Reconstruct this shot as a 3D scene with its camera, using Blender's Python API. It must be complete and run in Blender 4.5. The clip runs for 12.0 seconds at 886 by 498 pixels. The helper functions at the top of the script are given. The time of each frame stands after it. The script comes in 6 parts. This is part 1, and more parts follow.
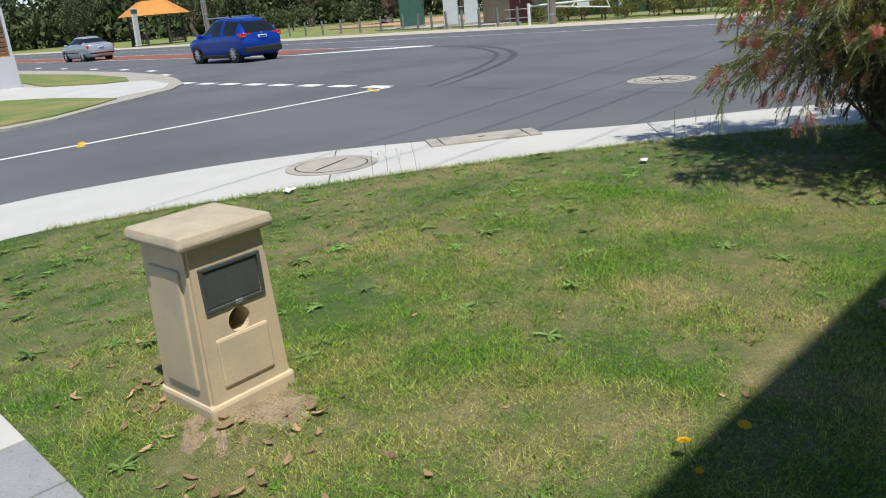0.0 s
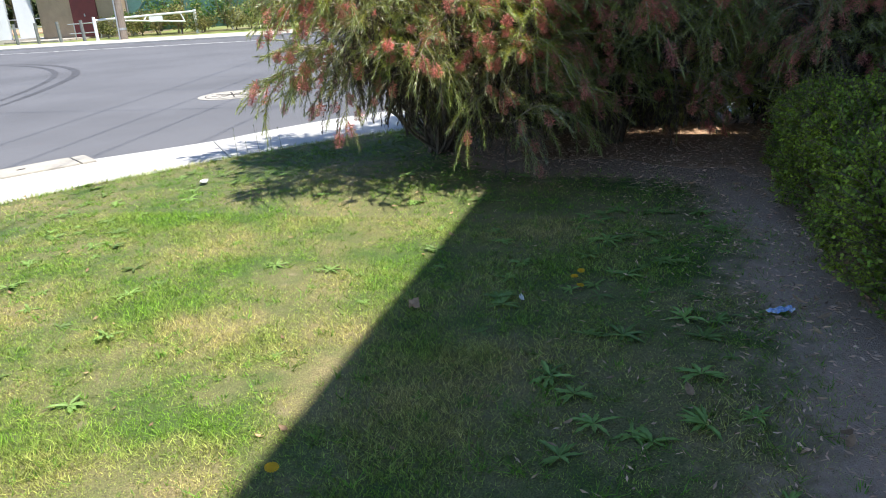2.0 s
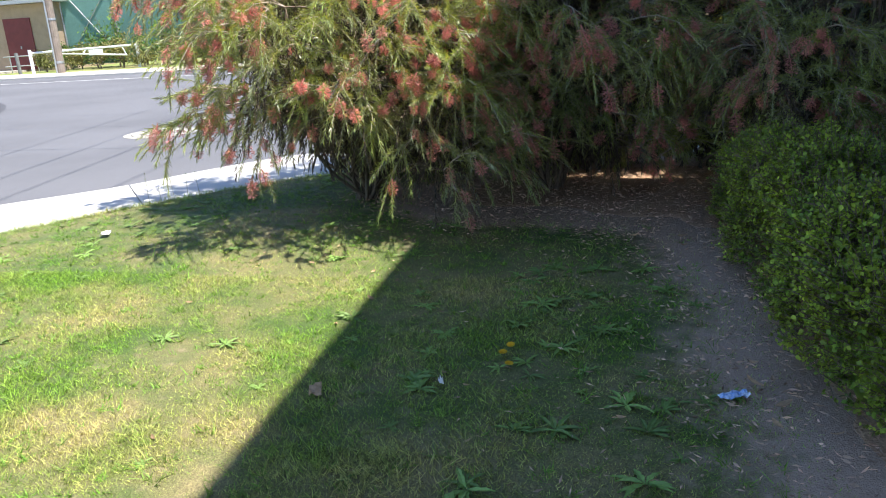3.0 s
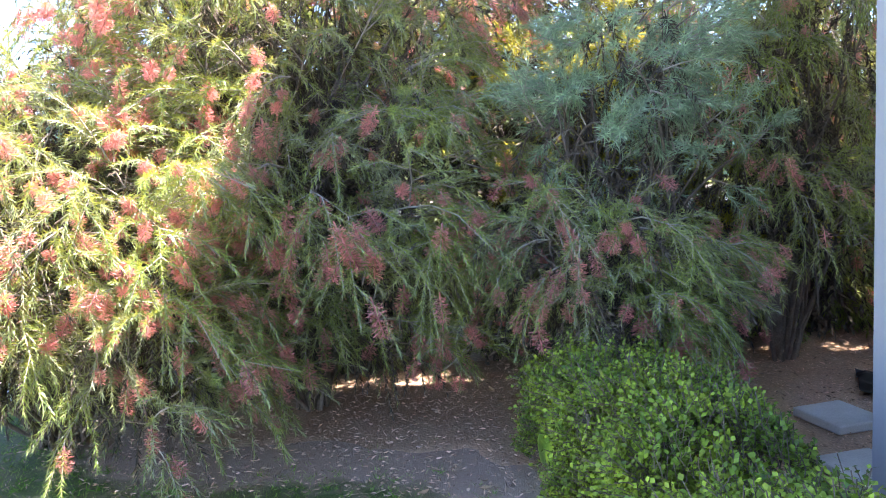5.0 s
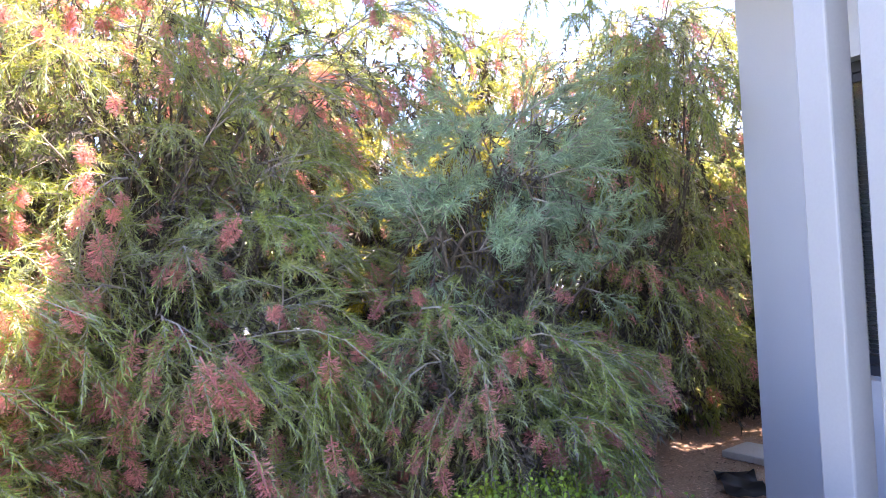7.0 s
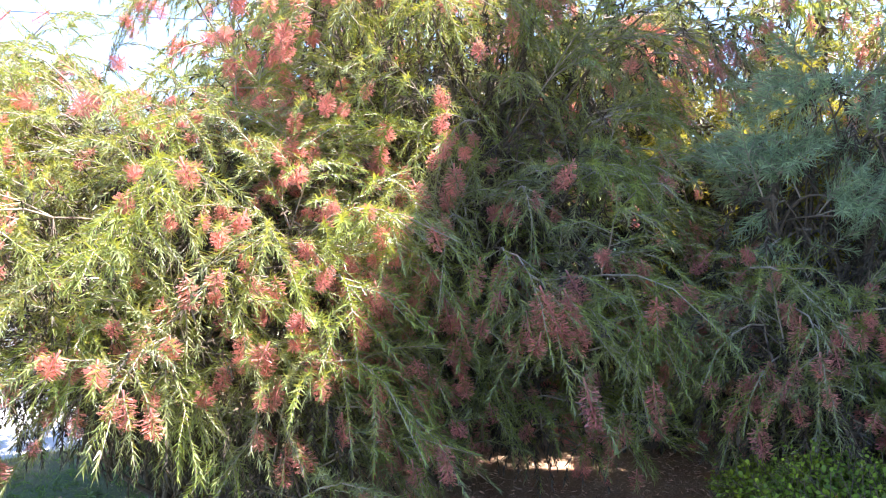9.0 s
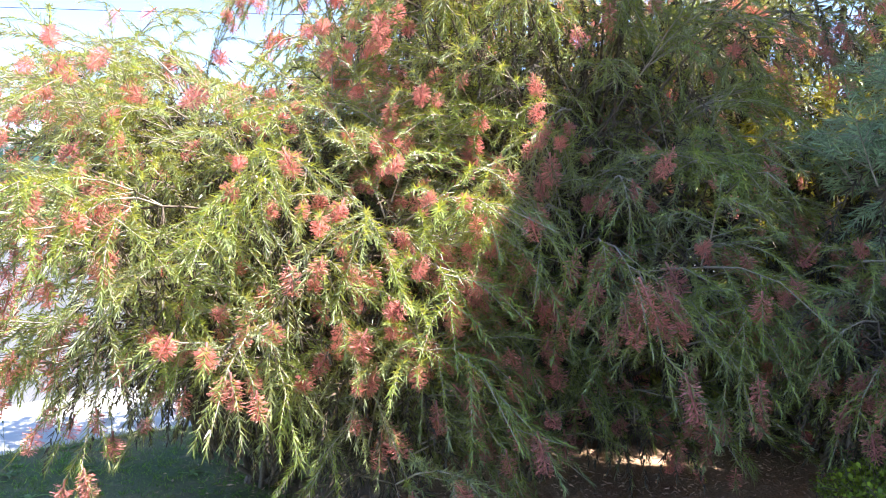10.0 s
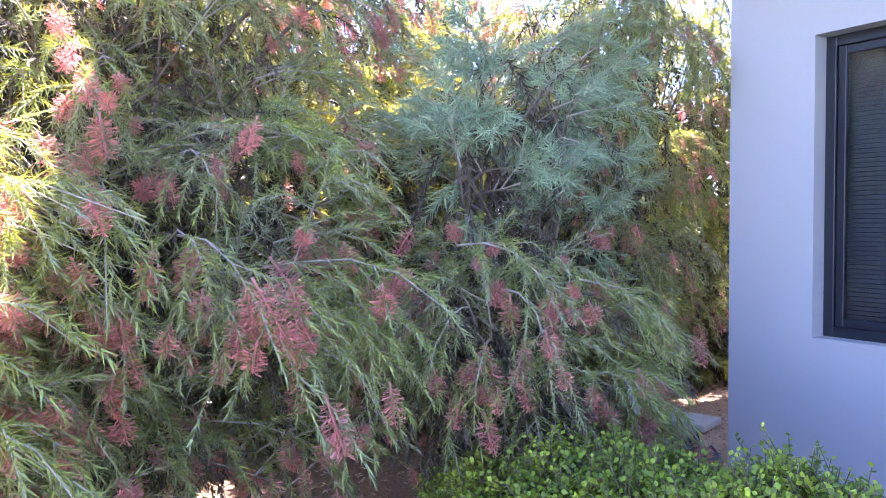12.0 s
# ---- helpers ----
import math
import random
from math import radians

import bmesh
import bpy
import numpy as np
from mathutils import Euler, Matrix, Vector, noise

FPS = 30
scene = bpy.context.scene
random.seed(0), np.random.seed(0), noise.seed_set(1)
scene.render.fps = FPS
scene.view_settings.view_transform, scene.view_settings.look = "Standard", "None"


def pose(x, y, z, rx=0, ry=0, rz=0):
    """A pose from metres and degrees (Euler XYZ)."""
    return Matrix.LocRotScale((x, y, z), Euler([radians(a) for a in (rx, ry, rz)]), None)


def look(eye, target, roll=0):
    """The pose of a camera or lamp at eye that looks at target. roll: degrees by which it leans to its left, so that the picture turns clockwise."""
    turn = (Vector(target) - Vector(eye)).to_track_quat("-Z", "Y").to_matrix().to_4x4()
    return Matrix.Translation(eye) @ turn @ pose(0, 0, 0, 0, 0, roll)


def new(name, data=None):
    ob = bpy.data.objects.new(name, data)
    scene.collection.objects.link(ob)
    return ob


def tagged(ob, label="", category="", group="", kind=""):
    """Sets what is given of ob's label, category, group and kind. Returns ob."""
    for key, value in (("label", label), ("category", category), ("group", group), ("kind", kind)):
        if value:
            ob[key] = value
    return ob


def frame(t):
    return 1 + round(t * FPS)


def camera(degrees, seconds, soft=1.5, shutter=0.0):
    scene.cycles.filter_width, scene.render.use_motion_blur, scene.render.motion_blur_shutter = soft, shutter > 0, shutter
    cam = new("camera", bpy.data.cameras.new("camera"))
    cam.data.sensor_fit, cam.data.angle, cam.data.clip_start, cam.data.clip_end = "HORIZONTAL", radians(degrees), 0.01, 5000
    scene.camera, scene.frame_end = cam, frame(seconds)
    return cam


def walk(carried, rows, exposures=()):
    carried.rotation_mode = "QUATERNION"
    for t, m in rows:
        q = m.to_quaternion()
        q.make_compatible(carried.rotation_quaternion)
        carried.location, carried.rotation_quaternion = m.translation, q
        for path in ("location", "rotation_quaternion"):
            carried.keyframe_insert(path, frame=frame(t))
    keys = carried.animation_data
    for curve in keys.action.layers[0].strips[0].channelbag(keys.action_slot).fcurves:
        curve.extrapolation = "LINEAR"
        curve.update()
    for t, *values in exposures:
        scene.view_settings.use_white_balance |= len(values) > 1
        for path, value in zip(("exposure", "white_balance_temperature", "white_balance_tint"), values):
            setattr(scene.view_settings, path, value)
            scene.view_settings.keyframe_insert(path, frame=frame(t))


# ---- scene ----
cam = camera(60.3, 12.0, soft=1.0)
METRES, EYE, TILT, LEAN, TURN = 4.532, 1.5, 0.0, 0.0, -43.6
ROWS = [
    (0.0, 0.0, 0.0, 0.0, -1.59, -17.89, 4.94),
    (0.5, 0.0175, 0.0054, -0.0017, -12.01, -18.66, 4.61),
    (1.0, 0.0372, 0.015, -0.0078, -21.69, -19.17, 4.11),
    (1.5, 0.0626, 0.0214, -0.0079, -27.8, -19.79, 3.95),
    (2.0, 0.0984, 0.035, -0.0085, -30.85, -19.19, 3.92),
    (2.5, 0.1404, 0.0655, -0.0112, -32.92, -18.02, 3.78),
    (4.5, 0.3705, 0.2642, 0.0108, -43.29, -10.53, 2.68),
    (5.0, 0.4153, 0.3179, 0.0202, -51.41, -6.63, 3.16),
    (5.5, 0.4664, 0.3627, 0.0288, -58.36, -1.87, 3.69),
    (6.0, 0.4813, 0.3895, 0.0392, -63.28, -0.25, 4.08),
    (6.5, 0.4707, 0.427, 0.0427, -67.81, -0.12, 4.25),
    (8.5, 0.4162, 0.4795, 0.0225, -54.78, -1.5, -0.21),
    (9.0, 0.3978, 0.483, 0.0205, -47.21, -2.12, -1.12),
    (9.5, 0.389, 0.4875, 0.0193, -41.9, -2.54, -1.56),
    (10.0, 0.389, 0.493, 0.019, -41.19, -2.92, -1.33),
    (10.5, 0.4043, 0.4971, 0.0163, -48.19, -3.72, -0.7),
    (11.0, 0.441, 0.5173, 0.0126, -59.77, -2.55, -0.59),
    (11.5, 0.4773, 0.5655, 0.0153, -70.99, -1.17, -0.38),
    (12.0, 0.4767, 0.6511, 0.0017, -79.78, -1.98, 0.27),
]
walk(cam, [(t, pose(0, 0, EYE, TILT, LEAN, TURN) @ pose(METRES * x, METRES * y, METRES * z, 90 + pitch, roll, yaw)) for t, x, y, z, yaw, pitch, roll in ROWS],
     exposures=[(0.0, 0.05, 6500, 9), (0.5, 0.3, 6500, 10), (1.0, 0.58, 6500, 10), (1.5, 0.72, 6500, 11), (2.0, 0.95, 6500, 12), (2.5, 1.12, 6500, 13), (4.5, 2.5, 6500, 17), (5.0, 3.05, 6300, 21), (5.5, 3.25, 6400, 26), (6.5, 3.3, 6600, 33),
                (8.5, 2.9, 6350, 24), (9.5, 2.15, 6400, 17), (10.5, 2.2, 6350, 16), (11.0, 2.9, 5950, 25), (11.5, 3.2, 5800, 30), (12.0, 3.5, 5950, 37)])

# ---- light and air ----
SUN = Vector((-0.14, -0.40, 1.0)).normalized()
world = bpy.data.worlds.new("sky")
scene.world = world
world.use_nodes = True
wn = world.node_tree.nodes
sky = wn.new("ShaderNodeTexSky")
sky.sky_type, sky.sun_disc = "NISHITA", False
sky.sun_elevation = math.asin(SUN.z)
sky.sun_rotation = math.atan2(SUN.x, SUN.y)
sky.dust_density, sky.ozone_density, sky.altitude = 0.05, 3.0, 1500.0
wn["Background"].inputs["Strength"].default_value = 0.115
world.node_tree.links.new(sky.outputs[0], wn["Background"].inputs["Color"])
sun = new("sun", bpy.data.lights.new("sun", "SUN"))
sun.data.energy, sun.data.angle, sun.data.color = 4.7, radians(0.53), (1.0, 0.95, 0.87)
sun.matrix_world = look(SUN * 30, (0, 0, 0))


# ---- materials ----
def mat(name, base, rough=0.7, metal=0.0, vary=0.15, scale=6.0, fine=60.0, bump=0.2, other=None, island=0.0, obj=0.0,
        through_light=0.0, spec=0.5, bump_scale=None, passing=None):
    """A surface with variation at two scales, fine relief and an optional second colour in patches."""
    m = bpy.data.materials.new(name)
    m.use_nodes = True
    nt = m.node_tree
    n, l = nt.nodes, nt.links
    b = n["Principled BSDF"]
    b.inputs["Roughness"].default_value, b.inputs["Metallic"].default_value = rough, metal
    b.inputs["Specular IOR Level"].default_value = spec
    tc = n.new("ShaderNodeNewGeometry")
    big = n.new("ShaderNodeTexNoise")
    big.inputs["Scale"].default_value, big.inputs["Detail"].default_value = scale, 4.0
    l.new(tc.outputs["Position"], big.inputs["Vector"])
    small = n.new("ShaderNodeTexNoise")
    small.inputs["Scale"].default_value, small.inputs["Detail"].default_value = fine, 3.0
    l.new(tc.outputs["Position"], small.inputs["Vector"])
    patch = n.new("ShaderNodeMapRange")
    patch.inputs["From Min"].default_value, patch.inputs["From Max"].default_value = 0.40, 0.68
    l.new(big.outputs[0], patch.inputs[0])
    mix = n.new("ShaderNodeMix")
    mix.data_type = "RGBA"
    dark = other or tuple(c * (1 - vary) for c in base)
    mix.inputs[6].default_value, mix.inputs[7].default_value = (*base, 1), (*dark, 1)
    l.new(patch.outputs[0], mix.inputs[0])
    hsv = n.new("ShaderNodeHueSaturation")
    l.new(mix.outputs[2], hsv.inputs["Color"])
    val = n.new("ShaderNodeMapRange")
    val.inputs["From Min"].default_value, val.inputs["From Max"].default_value = 0.25, 0.75
    val.inputs["To Min"].default_value, val.inputs["To Max"].default_value = 1 - vary, 1 + vary
    l.new(small.outputs[0], val.inputs[0])
    last = val.outputs[0]
    for amount, source in ((island, tc.outputs["Random Per Island"]), (obj, None)):
        if amount:
            if source is None:
                source = n.new("ShaderNodeObjectInfo").outputs["Random"]
            r = n.new("ShaderNodeMapRange")
            r.inputs["To Min"].default_value, r.inputs["To Max"].default_value = 1 - amount, 1 + amount
            l.new(source, r.inputs[0])
            mul = n.new("ShaderNodeMath")
            mul.operation = "MULTIPLY"
            l.new(last, mul.inputs[0])
            l.new(r.outputs[0], mul.inputs[1])
            last = mul.outputs[0]
    l.new(last, hsv.inputs["Value"])
    l.new(hsv.outputs[0], b.inputs["Base Color"])
    if bump:
        bm = n.new("ShaderNodeBump")
        bm.inputs["Strength"].default_value, bm.inputs["Distance"].default_value = bump, 0.01
        if bump_scale:
            bn = n.new("ShaderNodeTexNoise")
            bn.inputs["Scale"].default_value, bn.inputs["Detail"].default_value = bump_scale, 3.0
            l.new(tc.outputs["Position"], bn.inputs["Vector"])
            l.new(bn.outputs[0], bm.inputs["Height"])
        else:
            l.new(small.outputs[0], bm.inputs["Height"])
        l.new(bm.outputs[0], b.inputs["Normal"])
    if through_light:
        tr = n.new("ShaderNodeBsdfTranslucent")
        if passing:
            tint = n.new("ShaderNodeMix")
            tint.data_type, tint.blend_type = "RGBA", "MULTIPLY"
            tint.inputs[0].default_value, tint.inputs[7].default_value = 1.0, (*passing, 1)
            l.new(hsv.outputs[0], tint.inputs[6])
            l.new(tint.outputs[2], tr.inputs["Color"])
        else:
            l.new(hsv.outputs[0], tr.inputs["Color"])
        ms = n.new("ShaderNodeMixShader")
        ms.inputs[0].default_value = through_light
        l.new(b.outputs[0], ms.inputs[1])
        l.new(tr.outputs[0], ms.inputs[2])
        l.new(ms.outputs[0], n["Material Output"].inputs[0])
    return m


ASPHALT = mat("asphalt", (0.132, 0.136, 0.146), 0.85, vary=0.22, scale=0.35, fine=240, bump=0.35)
CONCRETE = mat("concrete", (0.53, 0.525, 0.50), 0.85, vary=0.08, scale=1.3, fine=160, bump=0.15)
OLD_CONCRETE = mat("old_concrete", (0.40, 0.38, 0.33), 0.9, vary=0.18, scale=4, fine=120, bump=0.3)
WHITE_LINE = mat("road_paint", (0.72, 0.72, 0.70), 0.7, vary=0.14, scale=5, fine=140, bump=0.1)
RED_ASPHALT = mat("red_asphalt", (0.28, 0.10, 0.07), 0.85, vary=0.2, scale=2, fine=120, bump=0.2)
PAINTED_WALL = mat("wall_paint", (0.52, 0.53, 0.56), 0.75, vary=0.035, scale=1.2, fine=220, bump=0.12)
POST_PAINT = mat("post_paint", (0.37, 0.365, 0.36), 0.55, vary=0.03, scale=2.5, fine=90, bump=0.06)
DARK_FRAME = mat("dark_frame", (0.022, 0.026, 0.036), 0.35, vary=0.1, scale=10, fine=100, bump=0.03)
BLIND = mat("blind", (0.075, 0.08, 0.092), 0.6, vary=0.1, scale=10, fine=60, bump=0.0)
RENDER_TAN = mat("letterbox_render", (0.62, 0.50, 0.335), 0.85, vary=0.09, scale=6, fine=160, bump=0.10, other=(0.55, 0.45, 0.32))
CAP_STONE = mat("letterbox_cap", (0.52, 0.45, 0.33), 0.95, vary=0.16, scale=9, fine=260, bump=0.5)
GREY_METAL = mat("grey_metal", (0.10, 0.115, 0.115), 0.45, 0.3, vary=0.12, scale=14, fine=90, bump=0.05)
GALV = mat("galvanised", (0.42, 0.44, 0.45), 0.45, 0.7, vary=0.12, scale=8, fine=80, bump=0.05)
DARK_HOLE = mat("dark_plastic", (0.03, 0.025, 0.02), 0.8, vary=0.2, bump=0)
BARK = mat("bark", (0.20, 0.155, 0.115), 0.9, vary=0.35, scale=12, fine=90, bump=0.8)
TWIG = mat("twig_bark", (0.42, 0.36, 0.29), 0.85, vary=0.25, scale=15, fine=60, bump=0.2)
LEAF = mat("bottlebrush_leaf", (0.26, 0.34, 0.10), 0.36, vary=0.2, scale=2.2, fine=30, bump=0, other=(0.26, 0.30, 0.19), island=0.4, through_light=0.36, spec=0.6, passing=(1.7, 1.3, 0.35))
LEAF_GOLD = mat("golden_leaf", (0.46, 0.40, 0.04), 0.5, vary=0.2, scale=3, fine=30, bump=0, other=(0.34, 0.33, 0.05), island=0.4, through_light=0.55, spec=0.3)
LEAF_GREY = mat("grey_green_leaf", (0.38, 0.50, 0.27), 0.4, vary=0.15, scale=2.5, fine=30, bump=0, other=(0.27, 0.36, 0.22), island=0.35, through_light=0.42)
LEAF_BOX = mat("box_leaf", (0.33, 0.42, 0.045), 0.38, vary=0.25, scale=7.0, fine=30, bump=0, other=(0.12, 0.22, 0.03), island=0.55, through_light=0.35, spec=0.35)
LEAF_FAR = mat("gum_leaf", (0.085, 0.11, 0.045), 0.85, vary=0.2, scale=0.4, fine=3, bump=0, other=(0.055, 0.08, 0.03), island=0.45, through_light=0.2)
FILAMENT = mat("flower_red", (0.84, 0.37, 0.32), 0.6, vary=0.15, scale=3, fine=40, bump=0, other=(0.74, 0.29, 0.27), island=0.2, obj=0.2, through_light=0.4)
# dead brown leaf, kept dark so it also stands in for crown shade
DEAD_SHADE_LEAF = mat("dead_shade_leaf", (0.10, 0.075, 0.05), 0.85, vary=0.3, scale=3, fine=30, bump=0, other=(0.07, 0.06, 0.045), island=0.4)
SEEDS = mat("seed_capsule", (0.17, 0.15, 0.13), 0.8, vary=0.2, scale=30, bump=0.2, obj=0.25)
MULCH = mat("mulch", (0.46, 0.29, 0.18), 0.95, vary=0.35, scale=5, fine=70, bump=0.9, other=(0.48, 0.33, 0.21))
CHIP = mat("litter_chip", (0.62, 0.42, 0.29), 0.9, vary=0.25, scale=6, fine=50, bump=0.2, island=0.55)
PAVER = mat("paver", (0.58, 0.55, 0.49), 0.9, vary=0.12, scale=6, fine=120, bump=0.3)


DRY_SPOTS = ((2.95, 0.28, 0.65), (2.65, 0.62, 0.4), (2.75, 1.0, 0.45), (3.4, 1.25, 0.4), (3.2, 1.75, 0.5), (1.8, 1.9, 0.4), (4.9, 0.2, 0.6))


def grass_mat(name, blade):
    """Lawn: patches of green and straw, finer mottling, and a green verge along the path."""
    m = mat(name, (0.20, 0.37, 0.035) if blade else (0.065, 0.115, 0.02), 0.75, vary=0.38 if blade else 0.6, scale=1.1, fine=42 if blade else 150, bump=0.0 if blade else 1.0,
            other=(0.52, 0.47, 0.17) if blade else (0.25, 0.21, 0.095), island=0.65 if blade else 0.0, through_light=0.3 if blade else 0.0)
    nt = m.node_tree
    big = [n for n in nt.nodes if n.bl_idname == "ShaderNodeTexNoise" and abs(n.inputs["Scale"].default_value - 1.1) < 1e-4][0]
    big.inputs["Detail"].default_value, big.inputs["Roughness"].default_value = 7.0, 0.72
    patch = big.outputs[0].links[0].to_node
    patch.inputs["From Min"].default_value, patch.inputs["From Max"].default_value = 0.395, 0.665
    # dry spots where the sward has worn thin
    n, l = nt.nodes, nt.links
    last = big.outputs[0]
    for x, y, reach in DRY_SPOTS:
        far = n.new("ShaderNodeVectorMath")
        far.operation = "DISTANCE"
        far.inputs[1].default_value = (x, y, 0.0)
        l.new(big.inputs["Vector"].links[0].from_socket, far.inputs[0])
        near = n.new("ShaderNodeMapRange")
        near.interpolation_type = "SMOOTHSTEP"
        near.inputs["From Min"].default_value, near.inputs["From Max"].default_value = 0.15 * reach, reach
        near.inputs["To Min"].default_value, near.inputs["To Max"].default_value = 0.09, 0.0
        l.new(far.outputs["Value"], near.inputs[0])
        add = n.new("ShaderNodeMath")
        add.operation = "ADD"
        l.new(last, add.inputs[0])
        l.new(near.outputs[0], add.inputs[1])
        last = add.outputs[0]
    l.new(last, patch.inputs[0])
    return m


LAWN = grass_mat("lawn_soil", False)


def litter_over_lawn():
    """Where the bed begins, leaf litter takes over from the grass in an uneven way."""
    nt = LAWN.node_tree
    n, l = nt.nodes, nt.links
    b = n["Principled BSDF"]
    src = b.inputs["Base Color"].links[0].from_socket
    at = n.new("ShaderNodeAttribute")
    at.attribute_name = "bed"
    pos = n.new("ShaderNodeNewGeometry")
    nz = n.new("ShaderNodeTexNoise")
    nz.inputs["Scale"].default_value, nz.inputs["Detail"].default_value = 9.0, 6.0
    l.new(pos.outputs["Position"], nz.inputs["Vector"])
    add = n.new("ShaderNodeMath")
    add.operation = "ADD"
    l.new(at.outputs["Fac"], add.inputs[0])
    l.new(nz.outputs[0], add.inputs[1])
    mr = n.new("ShaderNodeMapRange")
    mr.inputs["From Min"].default_value, mr.inputs["From Max"].default_value = 0.60, 1.08
    l.new(add.outputs[0], mr.inputs[0])
    grain = n.new("ShaderNodeTexNoise")
    grain.inputs["Scale"].default_value, grain.inputs["Detail"].default_value = 60.0, 4.0
    l.new(pos.outputs["Position"], grain.inputs["Vector"])
    brown = n.new("ShaderNodeMix")
    brown.data_type = "RGBA"
    brown.inputs[6].default_value, brown.inputs[7].default_value = (0.36, 0.235, 0.165, 1), (0.60, 0.46, 0.35, 1)
    l.new(grain.outputs[0], brown.inputs[0])
    mix = n.new("ShaderNodeMix")
    mix.data_type = "RGBA"
    l.new(mr.outputs[0], mix.inputs[0])
    l.new(src, mix.inputs[6])
    l.new(brown.outputs[2], mix.inputs[7])
    l.new(mix.outputs[2], b.inputs["Base Color"])


litter_over_lawn()
BLADE = grass_mat("grass_blade", True)


# ---- building helpers ----
def link_mesh(name, me, material, parent=None, label=""):
    ob = new(name, me)
    if material and not me.materials:
        me.materials.append(material)
    if parent:
        ob.parent = parent
    if label:
        ob["label"] = label
    return ob


def part(name, bm, material, parent=None, label="", smooth=False):
    """Links a bmesh as one mesh object under its thing."""
    me = bpy.data.meshes.new(name)
    bm.normal_update()
    bm.to_mesh(me)
    bm.free()
    if smooth:
        me.shade_smooth()
    return link_mesh(name, me, material, parent, label)


def group_at(name, m=None, **tags):
    """An Empty at the base of a thing."""
    ob = new(name)
    ob.empty_display_size = 0.1
    if m is not None:
        ob.matrix_world = m
    return tagged(ob, **tags)


def box(bm, lo, hi, bevel=0.0, m=None, seg=2):
    """A box from corner to corner, with its edges rounded."""
    lo, hi = Vector(lo), Vector(hi)
    made = bmesh.ops.create_cube(bm, size=1.0)["verts"]
    size, mid = hi - lo, (hi + lo) / 2
    for v in made:
        v.co = Vector((v.co.x * size.x, v.co.y * size.y, v.co.z * size.z)) + mid
    if bevel:
        edges = list({e for v in made for e in v.link_edges})
        res = bmesh.ops.bevel(bm, geom=edges, offset=bevel, segments=seg, affect="EDGES", profile=0.5)
        made = list({v for f in res["faces"] for v in f.verts} | {v for v in made if v.is_valid})
    if m is not None:
        bmesh.ops.transform(bm, matrix=m, verts=made)
    return made


def rod(bm, a, b, r, r2=None, sides=8):
    """A round bar from a to b."""
    a, b = Vector(a), Vector(b)
    d = b - a
    m = Matrix.Translation((a + b) / 2) @ d.to_track_quat("Z", "Y").to_matrix().to_4x4()
    bmesh.ops.create_cone(bm, cap_ends=True, segments=sides, radius1=r, radius2=r if r2 is None else r2, depth=d.length, matrix=m)


def one_box(name, lo, hi, material, parent=None, label="", bevel=0.0, m=None):
    bm = bmesh.new()
    box(bm, lo, hi, bevel, m)
    return part(name, bm, material, parent, label)


def sheet(name, outline, z, material, thick=0.0, parent=None, label=""):
    """A flat slab with that outline (anticlockwise), its top at z."""
    bm = bmesh.new()
    f = bm.faces.new([bm.verts.new((x, y, z)) for x, y in outline])
    bmesh.ops.triangulate(bm, faces=[f]) if not thick else None
    if thick:
        r = bmesh.ops.extrude_face_region(bm, geom=[f])
        for v in r["geom"]:
            if isinstance(v, bmesh.types.BMVert):
                v.co.z -= thick
        bmesh.ops.recalc_face_normals(bm, faces=bm.faces)
    return part(name, bm, material, parent, label)


def np_mesh(name, verts, faces, material, parent=None, label="", smooth=False):
    """A mesh from arrays: verts n x 3, faces m x k."""
    me = bpy.data.meshes.new(name)
    verts, faces = np.asarray(verts, np.float32), np.asarray(faces, np.int32)
    m, k = faces.shape
    me.vertices.add(len(verts))
    me.vertices.foreach_set("co", verts.ravel())
    me.loops.add(m * k)
    me.loops.foreach_set("vertex_index", faces.ravel())
    me.polygons.add(m)
    me.polygons.foreach_set("loop_start", np.arange(0, m * k, k, dtype=np.int32))
    me.update(calc_edges=True)
    if smooth:
        me.shade_smooth()
    return link_mesh(name, me, material, parent, label)


def unit(v):
    return v / np.maximum(np.linalg.norm(v, axis=-1, keepdims=True), 1e-9)


def leaf_arrays(base, way, length, width, rng, sag=0.12):
    """Slim leaves: four corners each, the middle a little below the chord."""
    side = unit(np.cross(way, unit(rng.normal(size=way.shape))))
    up = np.cross(side, way)
    mid = base + way * (length * 0.45)[:, None] + up * (length * sag)[:, None]
    tip = base + way * length[:, None]
    v = np.stack([base, mid + side * width[:, None] / 2, tip, mid - side * width[:, None] / 2], axis=1).reshape(-1, 3)
    return v, np.arange(len(v)).reshape(-1, 4)


def tube_arrays(lines, radii, sides=3):
    """Thin tubes along polylines (n x k x 3) with radii n x k."""
    n, k, _ = lines.shape
    tan = unit(np.gradient(lines, axis=1))
    ref = np.where(np.abs(tan[..., 2:3]) > 0.9, np.array([1.0, 0, 0]), np.array([0, 0, 1.0]))
    a = unit(np.cross(tan, ref))
    b = np.cross(tan, a)
    ang = np.arange(sides) * 2 * np.pi / sides
    ring = lines[:, :, None, :] + radii[:, :, None, None] * (np.cos(ang)[None, None, :, None] * a[:, :, None, :] + np.sin(ang)[None, None, :, None] * b[:, :, None, :])
    v = ring.reshape(-1, 3)
    idx = np.arange(n * k * sides).reshape(n, k, sides)
    q = np.stack([idx[:, :-1, :], np.roll(idx, -1, 2)[:, :-1, :], np.roll(idx, -1, 2)[:, 1:, :], idx[:, 1:, :]], axis=-1).reshape(-1, 4)
    return v, q


